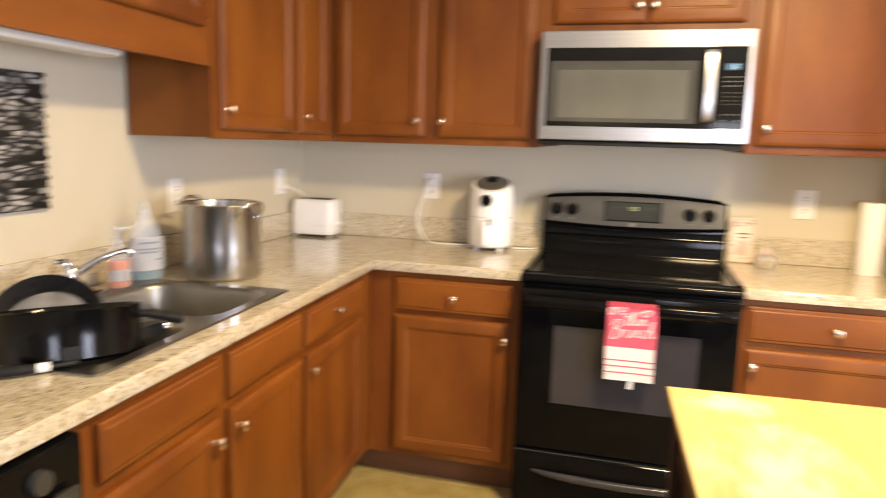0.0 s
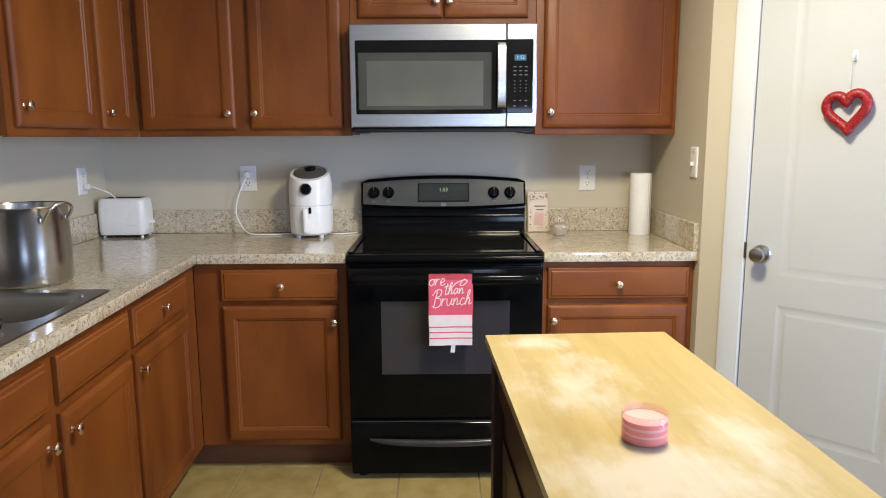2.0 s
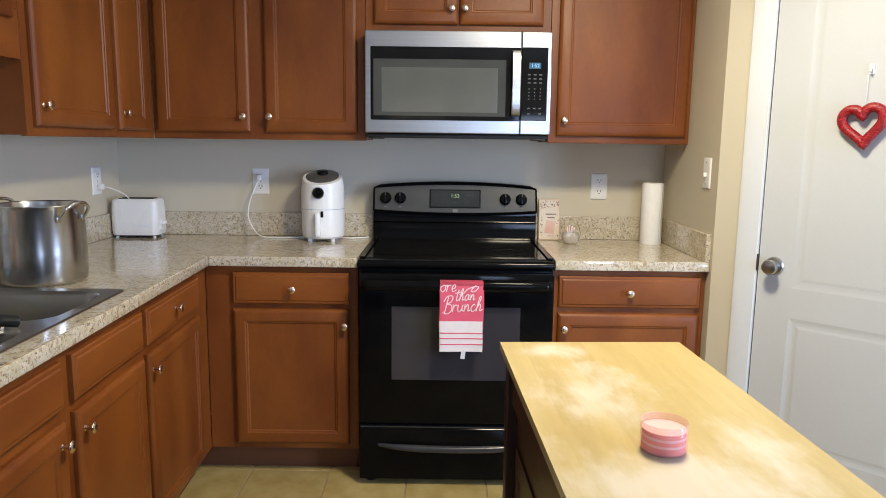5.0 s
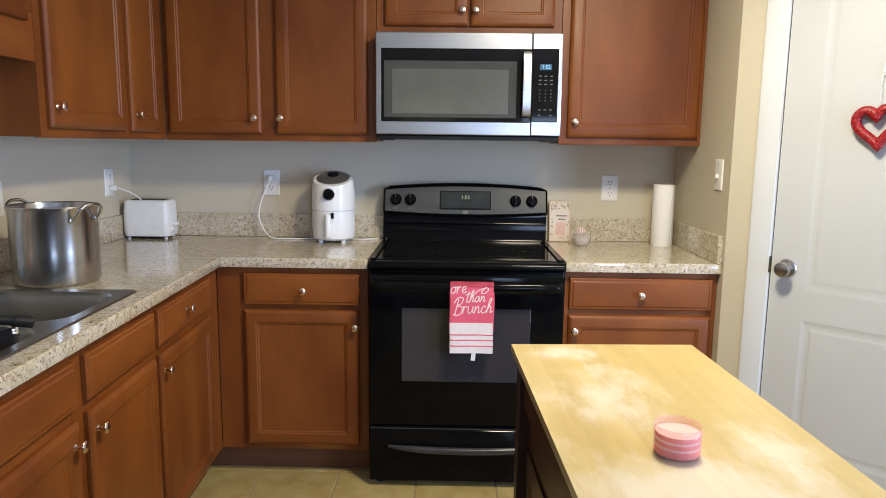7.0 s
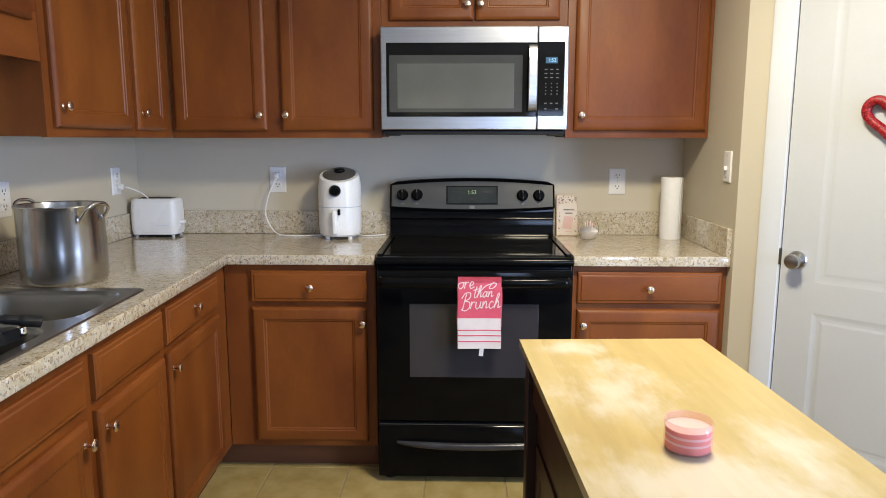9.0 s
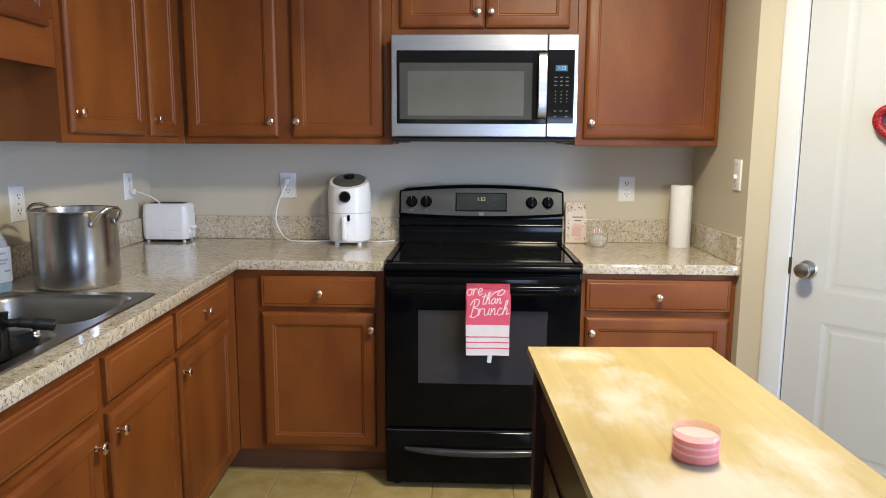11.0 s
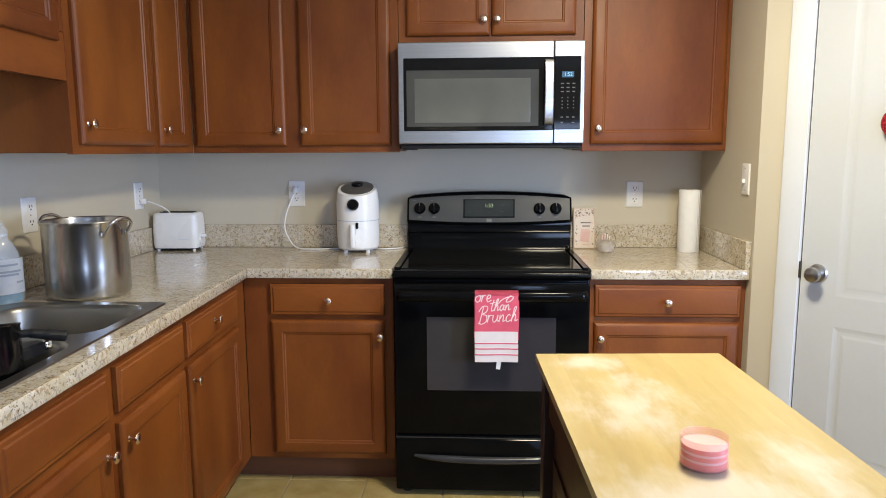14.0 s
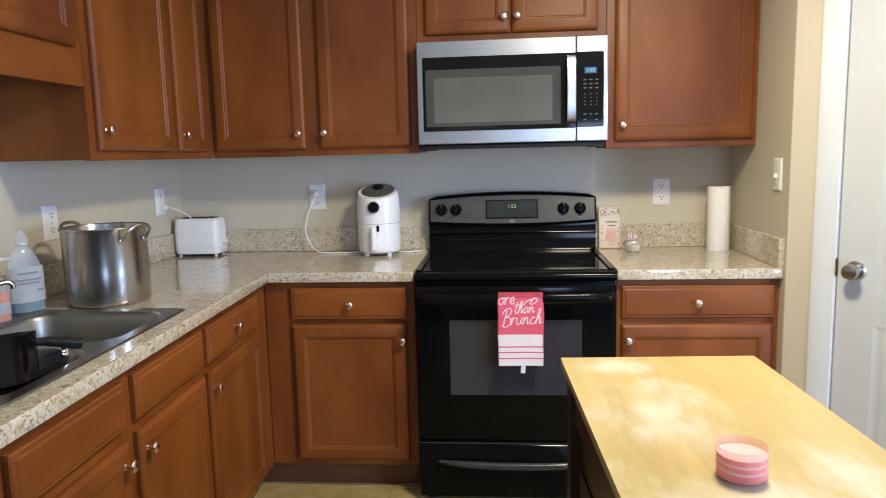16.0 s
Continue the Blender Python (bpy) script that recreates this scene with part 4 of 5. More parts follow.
SCRIPT = {
    "o": (0.80, [[(0.5, 1), (0.1, 0.8), (0, 0.4), (0.3, 0), (0.65, 0.35), (0.6, 0.85), (0.45, 1), (0.85, 0.85)]]),
    "r": (0.72, [[(0.08, 1.05), (0.1, 0.5), (0.05, 0)], [(0.08, 0.45), (0.3, 0.95), (0.6, 0.92)]]),
    "e": (0.72, [[(0, 0.4), (0.45, 0.55), (0.5, 0.9), (0.25, 1), (0.05, 0.5), (0.25, 0), (0.7, 0.25)]]),
    "t": (0.62, [[(0.42, 1.9), (0.2, 0.6), (0.25, 0), (0.6, 0.2)], [(-0.15, 1.3), (0.2, 1.35), (0.7, 1.5)]]),
    "h": (0.85, [[(0, 0.3), (0.4, 1.4), (0.5, 2), (0.3, 1.9), (0.15, 0.9), (0.05, 0)], [(0.08, 0.4), (0.4, 1), (0.55, 0.65), (0.5, 0.08), (0.85, 0.25)]]),
    "a": (0.90, [[(0.65, 0.85), (0.35, 1), (0.05, 0.5), (0.2, 0), (0.5, 0.3), (0.68, 0.95), (0.62, 0.2), (0.9, 0.2)]]),
    "n": (0.82, [[(0.05, 1), (0.05, 0.5), (0, 0)], [(0.06, 0.4), (0.38, 1), (0.52, 0.65), (0.5, 0.08), (0.82, 0.25)]]),
    "u": (0.82, [[(0, 1), (0, 0.3), (0.22, 0), (0.5, 0.4), (0.6, 1)], [(0.6, 1), (0.56, 0.2), (0.82, 0.2)]]),
    "c": (0.70, [[(0.58, 0.8), (0.35, 1), (0.05, 0.5), (0.25, 0), (0.7, 0.25)]]),
    "B": (1.20, [[(0.55, 2.1), (0.4, 1.0), (0.25, -0.2)], [(0, 1.5), (0.4, 2.2), (1.05, 2.2), (1.0, 1.5), (0.5, 1.15), (1.05, 0.95), (1.1, 0.2), (0.6, -0.2), (0.05, 0)]]),
}


def script_word(words, size):
    """Brush-script letters drawn as flat rounded strokes from the left, baseline at z=0."""
    strokes, x = [], 0.0
    for letter in words:
        advance, lines = SCRIPT[letter]
        for line in lines:
            pts = smooth_line([((x + u + 0.16 * v) * size, 0.0, v * size) for u, v in line], 5)
            strokes.append(tube(pts, 0.0020, 6))
        x += advance
    return moved(joined(*strokes), Matrix.Diagonal((1, 0.22, 1, 1)))


for words, x, z, s in (("ore", -0.080, 0.243, 0.027), ("than", -0.024, 0.208, 0.0235), ("Brunch", -0.071, 0.160, 0.0292)):
    part("lettering", moved(script_word(words, s), pose(x, -0.0224, z, 0, -3, 0)), TEXT_WHITE, towel, "white script lettering")
part("lettering", moved(tube(smooth_line([(-0.012, 0, -0.016), (0.002, 0, -0.012), (0.016, 0, 0.004), (0.036, 0, 0.014), (0.052, 0, 0.018), (0.058, 0, 0.012), (0.046, 0, -0.002), (0.032, 0, -0.004), (0.036, 0, 0.008), (0.050, 0, 0.022)], 5), 0.0020, 6), pose(0.004, -0.0224, 0.250) @ Matrix.Diagonal((1, 0.22, 1, 1))), TEXT_WHITE, towel, "white script flourish")

# ---- microwave ----
mw = thing("microwave", "stainless over-the-range microwave with a black glass door", "microwave", pose(0, 0, 1.398))
part("body", box(-0.379, 0.379, -0.372, -0.002, 0.0, 0.412, 0.003), BLACK_MATT, mw, "dark casing")
md = part("door", joined(box(-0.380, 0.2555, -0.402, -0.3725, 0.002, 0.412, 0.004)), STEEL, mw, "brushed stainless door frame")
part("black_glass", box(-0.357, 0.2545, -0.4045, -0.4015, 0.055, 0.348, 0.003), BLACK_GLASS, md, "black door glass")
part("window_rim", rings_front(0.540, 0.226, [(0, 0.0015), (0.028, 0.0008), (0.030, 0.0006)], 0.0), MW_RIM, md, "grey window surround", pose(-0.345, -0.4046, 0.073))
part("window_mesh", box(-0.312, 0.162, -0.4062, -0.4050, 0.088, 0.266, 0.0005), MW_MESH, md, "grey see-through mesh window")
hpts = smooth_line([(0.235, -0.402, 0.075), (0.235, -0.428, 0.090), (0.235, -0.437, 0.20), (0.235, -0.428, 0.322), (0.235, -0.402, 0.338)], 6)
bar = []
for p in hpts:
    bar.append([(p[0] + u * 0.0175, p[1] + v * 0.005, p[2]) for u, v in ((-1, -0.6), (-0.86, -1), (0.86, -1), (1, -0.6), (1, 1), (-1, 1))])
bm = bmesh.new()
bar = [[bm.verts.new(q) for q in ring] for ring in bar]
for a, b in zip(bar, bar[1:]):
    for k in range(6):
        bm.faces.new((a[k], a[(k + 1) % 6], b[(k + 1) % 6], b[k]))
bm.faces.new(bar[0])
bm.faces.new(bar[-1][::-1])
bmesh.ops.recalc_face_normals(bm, faces=bm.faces)
part("handle", bm, STEEL, md, "flat curved stainless bar handle", smooth=False)
mp_ = part("control_panel", joined(box(0.2570, 0.380, -0.402, -0.3725, 0.002, 0.412, 0.004)), STEEL, mw, "stainless control side")
part("key_panel", box(0.2575, 0.364, -0.4045, -0.4015, 0.058, 0.350, 0.003), BLACK_GLASS, mp_, "black key panel")
part("display", box(0.288, 0.336, -0.4055, -0.4043, 0.266, 0.290, 0.0005), CLOCK_BLUE_BACK, mp_, "blue clock display")
part("clock_digits", moved(text_bmesh("1:52", 0.020), pose(0.313, -0.4060, 0.278, 90, 0, 0)), CLOCK_BLUE, mp_, "bright blue clock digits", smooth=False)
for r, z in enumerate((0.242, 0.226, 0.210, 0.186, 0.172, 0.158, 0.145, 0.108, 0.086)):
    for c, x in enumerate((0.290, 0.313, 0.336)):
        w = 0.006 if r < 3 else (0.0022 if r < 7 else 0.005)
        if r == 8 and c == 1:
            continue
        part("key_mark", box(x - w, x + w, -0.4052, -0.4044, z - 0.0022, z + 0.0022), INK_WHITE, mp_)
part("bottom_vent", box(-0.374, 0.374, -0.385, -0.02, -0.016, -0.0005, 0.003), BLACK_MATT, mw, "black vented underside")
for x in (-0.335, 0.335):
    part("vent_tab", box(x - 0.03, x + 0.03, -0.392, -0.34, -0.022, -0.0165, 0.002), BLACK_MATT, mw)


# ---- wall plates ----
def outlet(m, label, plug=False, group="wall outlets"):
    o = thing("wall_outlet", label, "outlet", m, group)
    part("plate", rings_front(0.078, 0.122, [(0, 0.002), (0.003, 0.005), (0.006, 0.006)]), WHITE_PLATE, o, m=pose(-0.039, 0, -0.061))
    for s in (1, -1):
        r = part("receptacle", box(-0.017, 0.017, -0.0085, -0.0058, s * 0.026 - 0.014, s * 0.026 + 0.014, 0.003), WHITE_PLATE, o)
        for x in (-0.007, 0.007):
            part("slot", box(x - 0.0014, x + 0.0014, -0.0092, -0.0084, s * 0.026 + 0.000, s * 0.026 + 0.009), DARK_SLOT, r)
        part("slot", box(-0.003, 0.003, -0.0092, -0.0084, s * 0.026 - 0.009, s * 0.026 - 0.004), DARK_SLOT, r)
    part("screw", lathe([(0, 0), (0.003, 0), (0.003, 0.001), (0, 0.0015)], 12), NICKEL, o, "", pose(0, -0.0062, 0, 90, 0, 0))
    return o


outlet(pose(-0.922, -0.0005, 1.172), "white wall outlet with a white plug in it")
outlet(pose(0.683, -0.0005, 1.166), "white wall outlet over the backsplash")
outlet(pose(WX + 0.0005, -0.217, 1.176, 0, 0, 90), "white wall outlet near the corner with a plug in it")
outlet(pose(WX + 0.0005, -0.993, 1.160, 0, 0, 90), "white wall outlet behind the steel pot")
sw = thing("light_switch", "white toggle light switch on the pantry side wall", "switch", pose(EX - 0.0005, -0.548, 1.257, 0, 0, -90))
part("plate", rings_front(0.074, 0.120, [(0, 0.002), (0.003, 0.005), (0.006, 0.006)]), WHITE_PLATE, sw, m=pose(-0.037, 0, -0.060))
part("toggle", box(-0.005, 0.005, -0.017, -0.0058, -0.014, 0.002, 0.002), WHITE_PLATE, sw, "small toggle pointing down")
for s in (1, -1):
    part("screw", lathe([(0, 0), (0.003, 0), (0.003, 0.001), (0, 0.0015)], 12), NICKEL, sw, "", pose(0, -0.0062, s * 0.042, 90, 0, 0))

# ---- air fryer ----
af = thing("air_fryer", "small white air fryer with a smoked round lid window", "air fryer", pose(-0.604, -0.138, CT) @ Matrix.Diagonal((1, 1, 1.02, 1)))
shell = lathe([(0.0, 0.014), (0.086, 0.014), (0.094, 0.022), (0.097, 0.06), (0.097, 0.15), (0.097, 0.22), (0.095, 0.245), (0.092, 0.268), (0.085, 0.292), (0.074, 0.310), (0.05, 0.326), (0.0, 0.334)], 48)
cut = bmesh.ops.bisect_plane(shell, geom=list(shell.verts) + list(shell.edges) + list(shell.faces), plane_co=(0, -0.08, 0.258), plane_no=(0, -math.sin(radians(20)), math.cos(radians(20))), clear_outer=True)
bmesh.ops.contextual_create(shell, geom=[g for g in cut["geom_cut"] if isinstance(g, bmesh.types.BMEdge)])
part("body", shell, WHITE, af, "glossy white barrel body with a sloping top", angle=30)
part("lid", lathe([(0, -0.004), (0.075, -0.004), (0.075, 0.002), (0.068, 0.005), (0.04, 0.009), (0, 0.010)], 40), SMOKE, af, "smoked grey lid, sloping forward", pose(0, -0.004, 0.286, 20, 0, 0))
part("lid_knob", lathe([(0.0, 0.006), (0.024, 0.006), (0.026, 0.014), (0.024, 0.020), (0.012, 0.022), (0, 0.022)], 28), BLACK, af, "black lid button", pose(0, 0.004, 0.290, 16, 0, 0))
part("seam", lathe([(0.0972, 0.143), (0.0975, 0.1442), (0.0975, 0.1450), (0.0972, 0.1455)], 48), LABEL_INK, af)
part("dial", lathe([(0, 0), (0.024, 0), (0.025, 0.004), (0.021, 0.014), (0.018, 0.020), (0, 0.021)], 30), BLACK, af, "round black dial with a chrome rim", pose(-0.005, -0.0935, 0.217, 90, 0, 0))
part("dial_rim", lathe([(0.026, 0.0), (0.0275, 0.003), (0.026, 0.006)], 30), CHROME, af, "", pose(-0.005, -0.0935, 0.217, 90, 0, 0))
part("basket_handle", joined(box(-0.020, 0.006, -0.122, -0.090, 0.026, 0.134, 0.011, 4)), WHITE, af, "white upright basket handle")
part("handle_inset", box(0.0065, 0.018, -0.110, -0.094, 0.112, 0.139, 0.003), BLACK, af, "black release button")
for a in (45, 135, 225, 315):
    part("foot", lathe([(0, 0), (0.010, 0), (0.011, 0.015), (0, 0.015)], 14), WHITE, af, "", pose(0.072 * math.cos(radians(a)), 0.072 * math.sin(radians(a)), 0))
cord = thing("power_cord", "white power cord from the outlet to the air fryer", "cord", pose(0, 0, CT))
part("cable", tube(smooth_line([(-0.922, -0.032, 0.262), (-0.934, -0.045, 0.240), (-0.962, -0.05, 0.17), (-0.972, -0.055, 0.10), (-0.945, -0.07, 0.04), (-0.900, -0.10, 0.008), (-0.83, -0.115, 0.0045), (-0.74, -0.10, 0.0045), (-0.66, -0.055, 0.0045), (-0.58, -0.045, 0.0045), (-0.50, -0.10, 0.0045), (-0.44, -0.085, 0.0045), (-0.405, -0.06, 0.0045)]), 0.0033, 10), WHITE_PLATE, cord)
part("plug", box(-0.934, -0.910, -0.034, -0.0095, 0.262, 0.292, 0.006), WHITE_PLATE, cord, "white plug", smooth=True)

# ---- toaster ----
ts = thing("toaster", "white two-slot toaster in the counter corner", "toaster", pose(-1.469, -0.094, CT, 0, 0, 2) @ Matrix.Diagonal((0.88, 0.90, 1.06, 1)))
part("body", lofted([(rounded_rect(-0.116, 0.116, -0.072, 0.072, 0.03), 0.012), (rounded_rect(-0.121, 0.121, -0.076, 0.076, 0.034), 0.03), (rounded_rect(-0.120, 0.120, -0.075, 0.074, 0.030), 0.110), (rounded_rect(-0.1165, 0.1165, -0.069, 0.069, 0.028), 0.158), (rounded_rect(-0.109, 0.109, -0.061, 0.061, 0.026), 0.167)]), WHITE, ts, "white rounded body")
part("bottom", lofted([(rounded_rect(-0.112, 0.112, -0.068, 0.068, 0.03), 0.009), (rounded_rect(-0.112, 0.112, -0.068, 0.068, 0.03), 0.0125)]), BLACK_MATT, ts)
for y in (-0.022, 0.022):
    part("slot", box(-0.088, 0.088, y - 0.011, y + 0.011, 0.1672, 0.1695, 0.001), DARK_SLOT, ts, "dark bread slot")
part("lever", box(0.119, 0.142, -0.016, 0.016, 0.055, 0.070, 0.005), WHITE, ts, "white lever")
part("dial", lathe([(0, 0), (0.013, 0), (0.012, 0.010), (0, 0.011)], 20), WHITE, ts, "", pose(0.119, -0.03, 0.04, 0, 90, 0))
part("logo_bar", box(0.02, 0.085, -0.0768, -0.0752, 0.050, 0.055), LABEL, ts)
for x in (-0.095, 0.095):
    for y in (-0.05, 0.05):
        part("foot", lathe([(0, 0), (0.008, 0), (0.009, 0.013), (0, 0.013)], 12), WHITE_PLATE, ts, "", pose(x, y, 0))
cord = thing("power_cord", "white power cord from the wall to the toaster", "cord", pose(0, 0, CT))
part("cable", tube(smooth_line([(WX + 0.030, -0.217, 0.235), (WX + 0.055, -0.21, 0.232), (-1.50, -0.14, 0.19), (-1.485, -0.045, 0.10), (-1.47, -0.035, 0.02)]), 0.0028, 8), WHITE_PLATE, cord)
part("plug", box(WX + 0.0095, WX + 0.034, -0.229, -0.205, 0.224, 0.250, 0.006), WHITE_PLATE, cord)

# ---- stock pot ----
pot = thing("stock_pot", "large stainless steel stock pot with two loop handles, no lid", "pot", pose(-1.315, -1.138, CT, 0, 0, -20) @ Matrix.Diagonal((0.925, 0.925, 1.045, 1)))
part("body", lathe([(0, 0.001), (0.126, 0.001), (0.133, 0.006), (0.136, 0.014), (0.137, 0.10), (0.137, 0.222), (0.141, 0.228), (0.143, 0.232), (0.141, 0.235), (0.137, 0.233), (0.1345, 0.226), (0.1345, 0.02), (0.128, 0.008), (0, 0.006)], 64), POT_STEEL, pot, "worn stainless wall with a rolled rim")
for s in (1, -1):
    h = smooth_line([(s * 0.132, -0.048, 0.196), (s * 0.147, -0.048, 0.203), (s * 0.168, -0.044, 0.226), (s * 0.176, -0.024, 0.240), (s * 0.178, 0.0, 0.243), (s * 0.176, 0.024, 0.240), (s * 0.168, 0.044, 0.226), (s * 0.147, 0.048, 0.203), (s * 0.132, 0.048, 0.196)], 5)
    hd = part("handle", tube(h, 0.0055, 10), CHROME, pot, "looped steel rod handle")
    for y in (-0.048, 0.048):
        part("bracket", box(s * 0.1365 - 0.003, s * 0.1365 + 0.003, y - 0.007, y + 0.007, 0.186, 0.204, 0.002), CHROME, hd, "")

# ---- bottles on the sink rim ----
blue = thing("dish_soap_bottle", "clear dish soap bottle with pale label and blue soap", "soap bottle", pose(-1.482, -1.301, CT + 0.0048, 0, 0, 60) @ Matrix.Diagonal((1.2, 1.15, 1.0, 1)))
bprof = [(0.0, 0.0), (0.038, 0.0), (0.042, 0.006), (0.043, 0.06), (0.041, 0.12), (0.036, 0.155), (0.024, 0.185), (0.014, 0.20), (0.013, 0.212)]
part("bottle", lathe(bprof, 36, 1.0, 0.62), PLASTIC_CLEAR, blue, "clear plastic bottle")
part("liquid", lathe([(0, 0.003), (0.0365, 0.003), (0.0395, 0.008), (0.0402, 0.030), (0, 0.030)], 36, 0.99, 0.60), BLUE_LIQUID, blue, "blue liquid soap")
part("cap", lathe([(0.0, 0.250), (0.006, 0.249), (0.008, 0.236), (0.014, 0.230), (0.016, 0.214), (0.0165, 0.205), (0.0, 0.205)], 24), PLASTIC_CLEAR, blue, "clear push-pull cap")


def wrap_label(z0, z1, rx, ry, a0, a1, n=16):
    bm = bmesh.new()
    rows = []
    for k in range(n + 1):
        a = radians(a0 + (a1 - a0) * k / n)
        rows.append([bm.verts.new((rx * math.cos(a), ry * math.sin(a), z)) for z in (z0, z1)])
    for a, b in zip(rows, rows[1:]):
        bm.faces.new((a[0], b[0], b[1], a[1]))
    bmesh.ops.solidify(bm, geom=list(bm.faces), thickness=0.0004)
    return bm


part("label", wrap_label(0.032, 0.138, 0.0445, 0.0285, 190, 350), LABEL, blue, "pale blue-white label with unreadable print")
for z, a0, a1 in ((0.12, 235, 300), (0.10, 225, 310), (0.09, 230, 300), (0.066, 290, 320)):
    part("print_bar", wrap_label(z - 0.003, z + 0.003, 0.0451, 0.0291, a0, a1), LABEL_INK, blue)

orange = thing("hand_soap_bottle", "orange liquid hand soap bottle with a white label and pump", "soap bottle", pose(-1.474, -1.434, CT + 0.0048, 0, 0, 55))
part("bottle", lathe([(0, 0), (0.030, 0), (0.033, 0.005), (0.033, 0.095), (0.028, 0.115), (0.014, 0.128), (0.013, 0.136)], 32, 1.0, 0.8), PLASTIC_CLEAR, orange, "clear plastic bottle")
part("liquid", lathe([(0, 0.003), (0.0285, 0.003), (0.031, 0.007), (0.031, 0.082), (0, 0.082)], 32, 1.0, 0.79), ORANGE_LIQUID, orange, "orange soap")
part("label", wrap_label(0.022, 0.056, 0.0340, 0.0275, 210, 330), LABEL, orange, "white label")
part("pump", joined(lathe([(0.016, 0.132), (0.016, 0.148), (0.006, 0.152), (0.005, 0.172), (0.012, 0.174), (0.012, 0.182), (0, 0.184)], 20), moved(box(0, 0.04, -0.006, 0.006, 0.173, 0.182, 0.003), Matrix())), PLASTIC_CLEAR, orange, "clear pump head")

# ---- dirty pans in the sink ----
def frying_pan(name, label, m, r, grey=False, length=0.19):
    p = thing(name, label, "pan", m, "pans in the sink")
    part("body", lathe([(0, 0), (r * 0.78, 0), (r * 0.84, 0.004), (r * 0.96, 0.036), (r, 0.044), (r * 0.985, 0.046), (r * 0.94, 0.038), (r * 0.80, 0.007), (0, 0.004)], 48), NONSTICK, p, "black non-stick dish")
    if grey:
        # grey inside of the pan, its reflected sheen put into the disc's colour
        part("worn_disc", lathe([(0, 0.0060), (r * 0.76, 0.0072), (r * 0.76, 0.0080), (0, 0.0080)], 40), PAN_GREY, p, "scuffed grey cooking surface with sheen painted in")
    part("handle", tube(smooth_line([(r * 0.96, 0, 0.038), (r + 0.04, 0, 0.050), (r + length * 0.6, 0, 0.058), (r + length, 0, 0.056)], 6), [0.010] * 6 + [0.011] * 6 + [0.013] * 6 + [0.011], 12, flat=0.6), BLACK_MATT, p, "black plastic handle")
    return p


frying_pan("frying_pan", "black frying pan, grey inside with sheen painted in, leaning in the sink", pose(-1.400, -1.775, CT - 0.028, 0, 0, 35) @ pose(0, 0, 0, 48, 0, 0) @ pose(0, 0, 0, 0, 0, 200), 0.132, True, 0.10)


def deep_pan(name, label, m, r, h, turn, mat, reach, low):
    p = thing(name, label, "pan", m, "pans in the sink")
    part("body", lathe([(0, 0.0), (r * 0.94, 0.0), (r * 0.985, 0.006), (r * 0.99, h * 0.4), (r, h - 0.006), (r * 1.015, h - 0.002), (r * 1.0, h), (r * 0.975, h - 0.006), (r * 0.965, h * 0.4), (r * 0.95, 0.012), (0, 0.008)], 56), mat, p, "dark shiny wall")
    part("handle", tube(smooth_line([(r * 0.98, 0, h - low), (r + reach * 0.2, 0, h - low - 0.002), (r + reach * 0.55, 0, h - low - 0.010), (r + reach * 0.92, 0, h - low - 0.018), (r + reach, 0, h - low - 0.020)], 6), [0.015] * 6 + [0.018] * 6 + [0.022] * 6 + [0.022, 0.022, 0.021, 0.019, 0.016, 0.012] + [0.006], 14, flat=0.62), BLACK_MATT, p, "long black plastic handle", pose(0, 0, 0, 0, 0, turn))
    return p


deep_pan("saucepan", "dark saucepan standing in the sink under another pan", pose(-1.205, -1.875, CT - 0.1865), 0.135, 0.140, 150, NONSTICK, 0.085, 0.022)
big = deep_pan("saute_pan", "large dark shiny saute pan tilted over the sink edge", pose(-1.160, -1.965, CT - 0.018) @ Matrix.Rotation(radians(11), 4, Vector((-0.7071, -0.7071, 0))), 0.150, 0.106, 40, IRON, 0.088, 0.026)
part("lug", moved(box(0.139, 0.160, -0.016, 0.016, 0.004, 0.034, 0.004), pose(0, 0, 0, 0, 0, -44)), BLACK_MATT, big, "small black side lug")
scraper = thing("pan_scraper", "black pan scraper with a steel tip beside the pan", "scraper", pose(-1.076, -1.846, CT + 0.0055, 0, 0, 62))
part("blade", lofted([([(-0.04, -0.048), (0.052, -0.016), (0.052, 0.016), (-0.11, 0.050)], 0.0), ([(-0.04, -0.048), (0.052, -0.016), (0.052, 0.016), (-0.11, 0.050)], 0.020), ([(-0.038, -0.044), (0.050, -0.012), (0.050, 0.012), (-0.106, 0.046)], 0.026)]), BLACK_MATT, scraper)
part("neck", tube([(0.030, 0, 0.010), (0.058, 0, 0.012)], 0.0085, 10), BLACK_MATT, scraper)
part("tip", box(0.056, 0.074, -0.009, 0.009, 0.002, 0.024, 0.004), CHROME, scraper, "steel tip")
spoon = thing("cooking_utensil", "black-handled cooking utensil with a pale band by the sink", "utensil", pose(-1.085, -2.118, CT + 0.0135, 0, 0, 48))
part("handle", tube([(-0.16, 0, 0), (-0.08, 0, 0.001), (0.0, 0, 0)], [0.010, 0.012, 0.009], 12), BLACK_MATT, spoon)
part("band", tube([(0.0005, 0, 0), (0.022, 0, 0)], 0.0095, 12), WHITE, spoon, "pale band")
part("shaft", tube([(0.0225, 0, 0), (0.07, 0.005, 0.0)], 0.005, 10), BLACK_MATT, spoon)

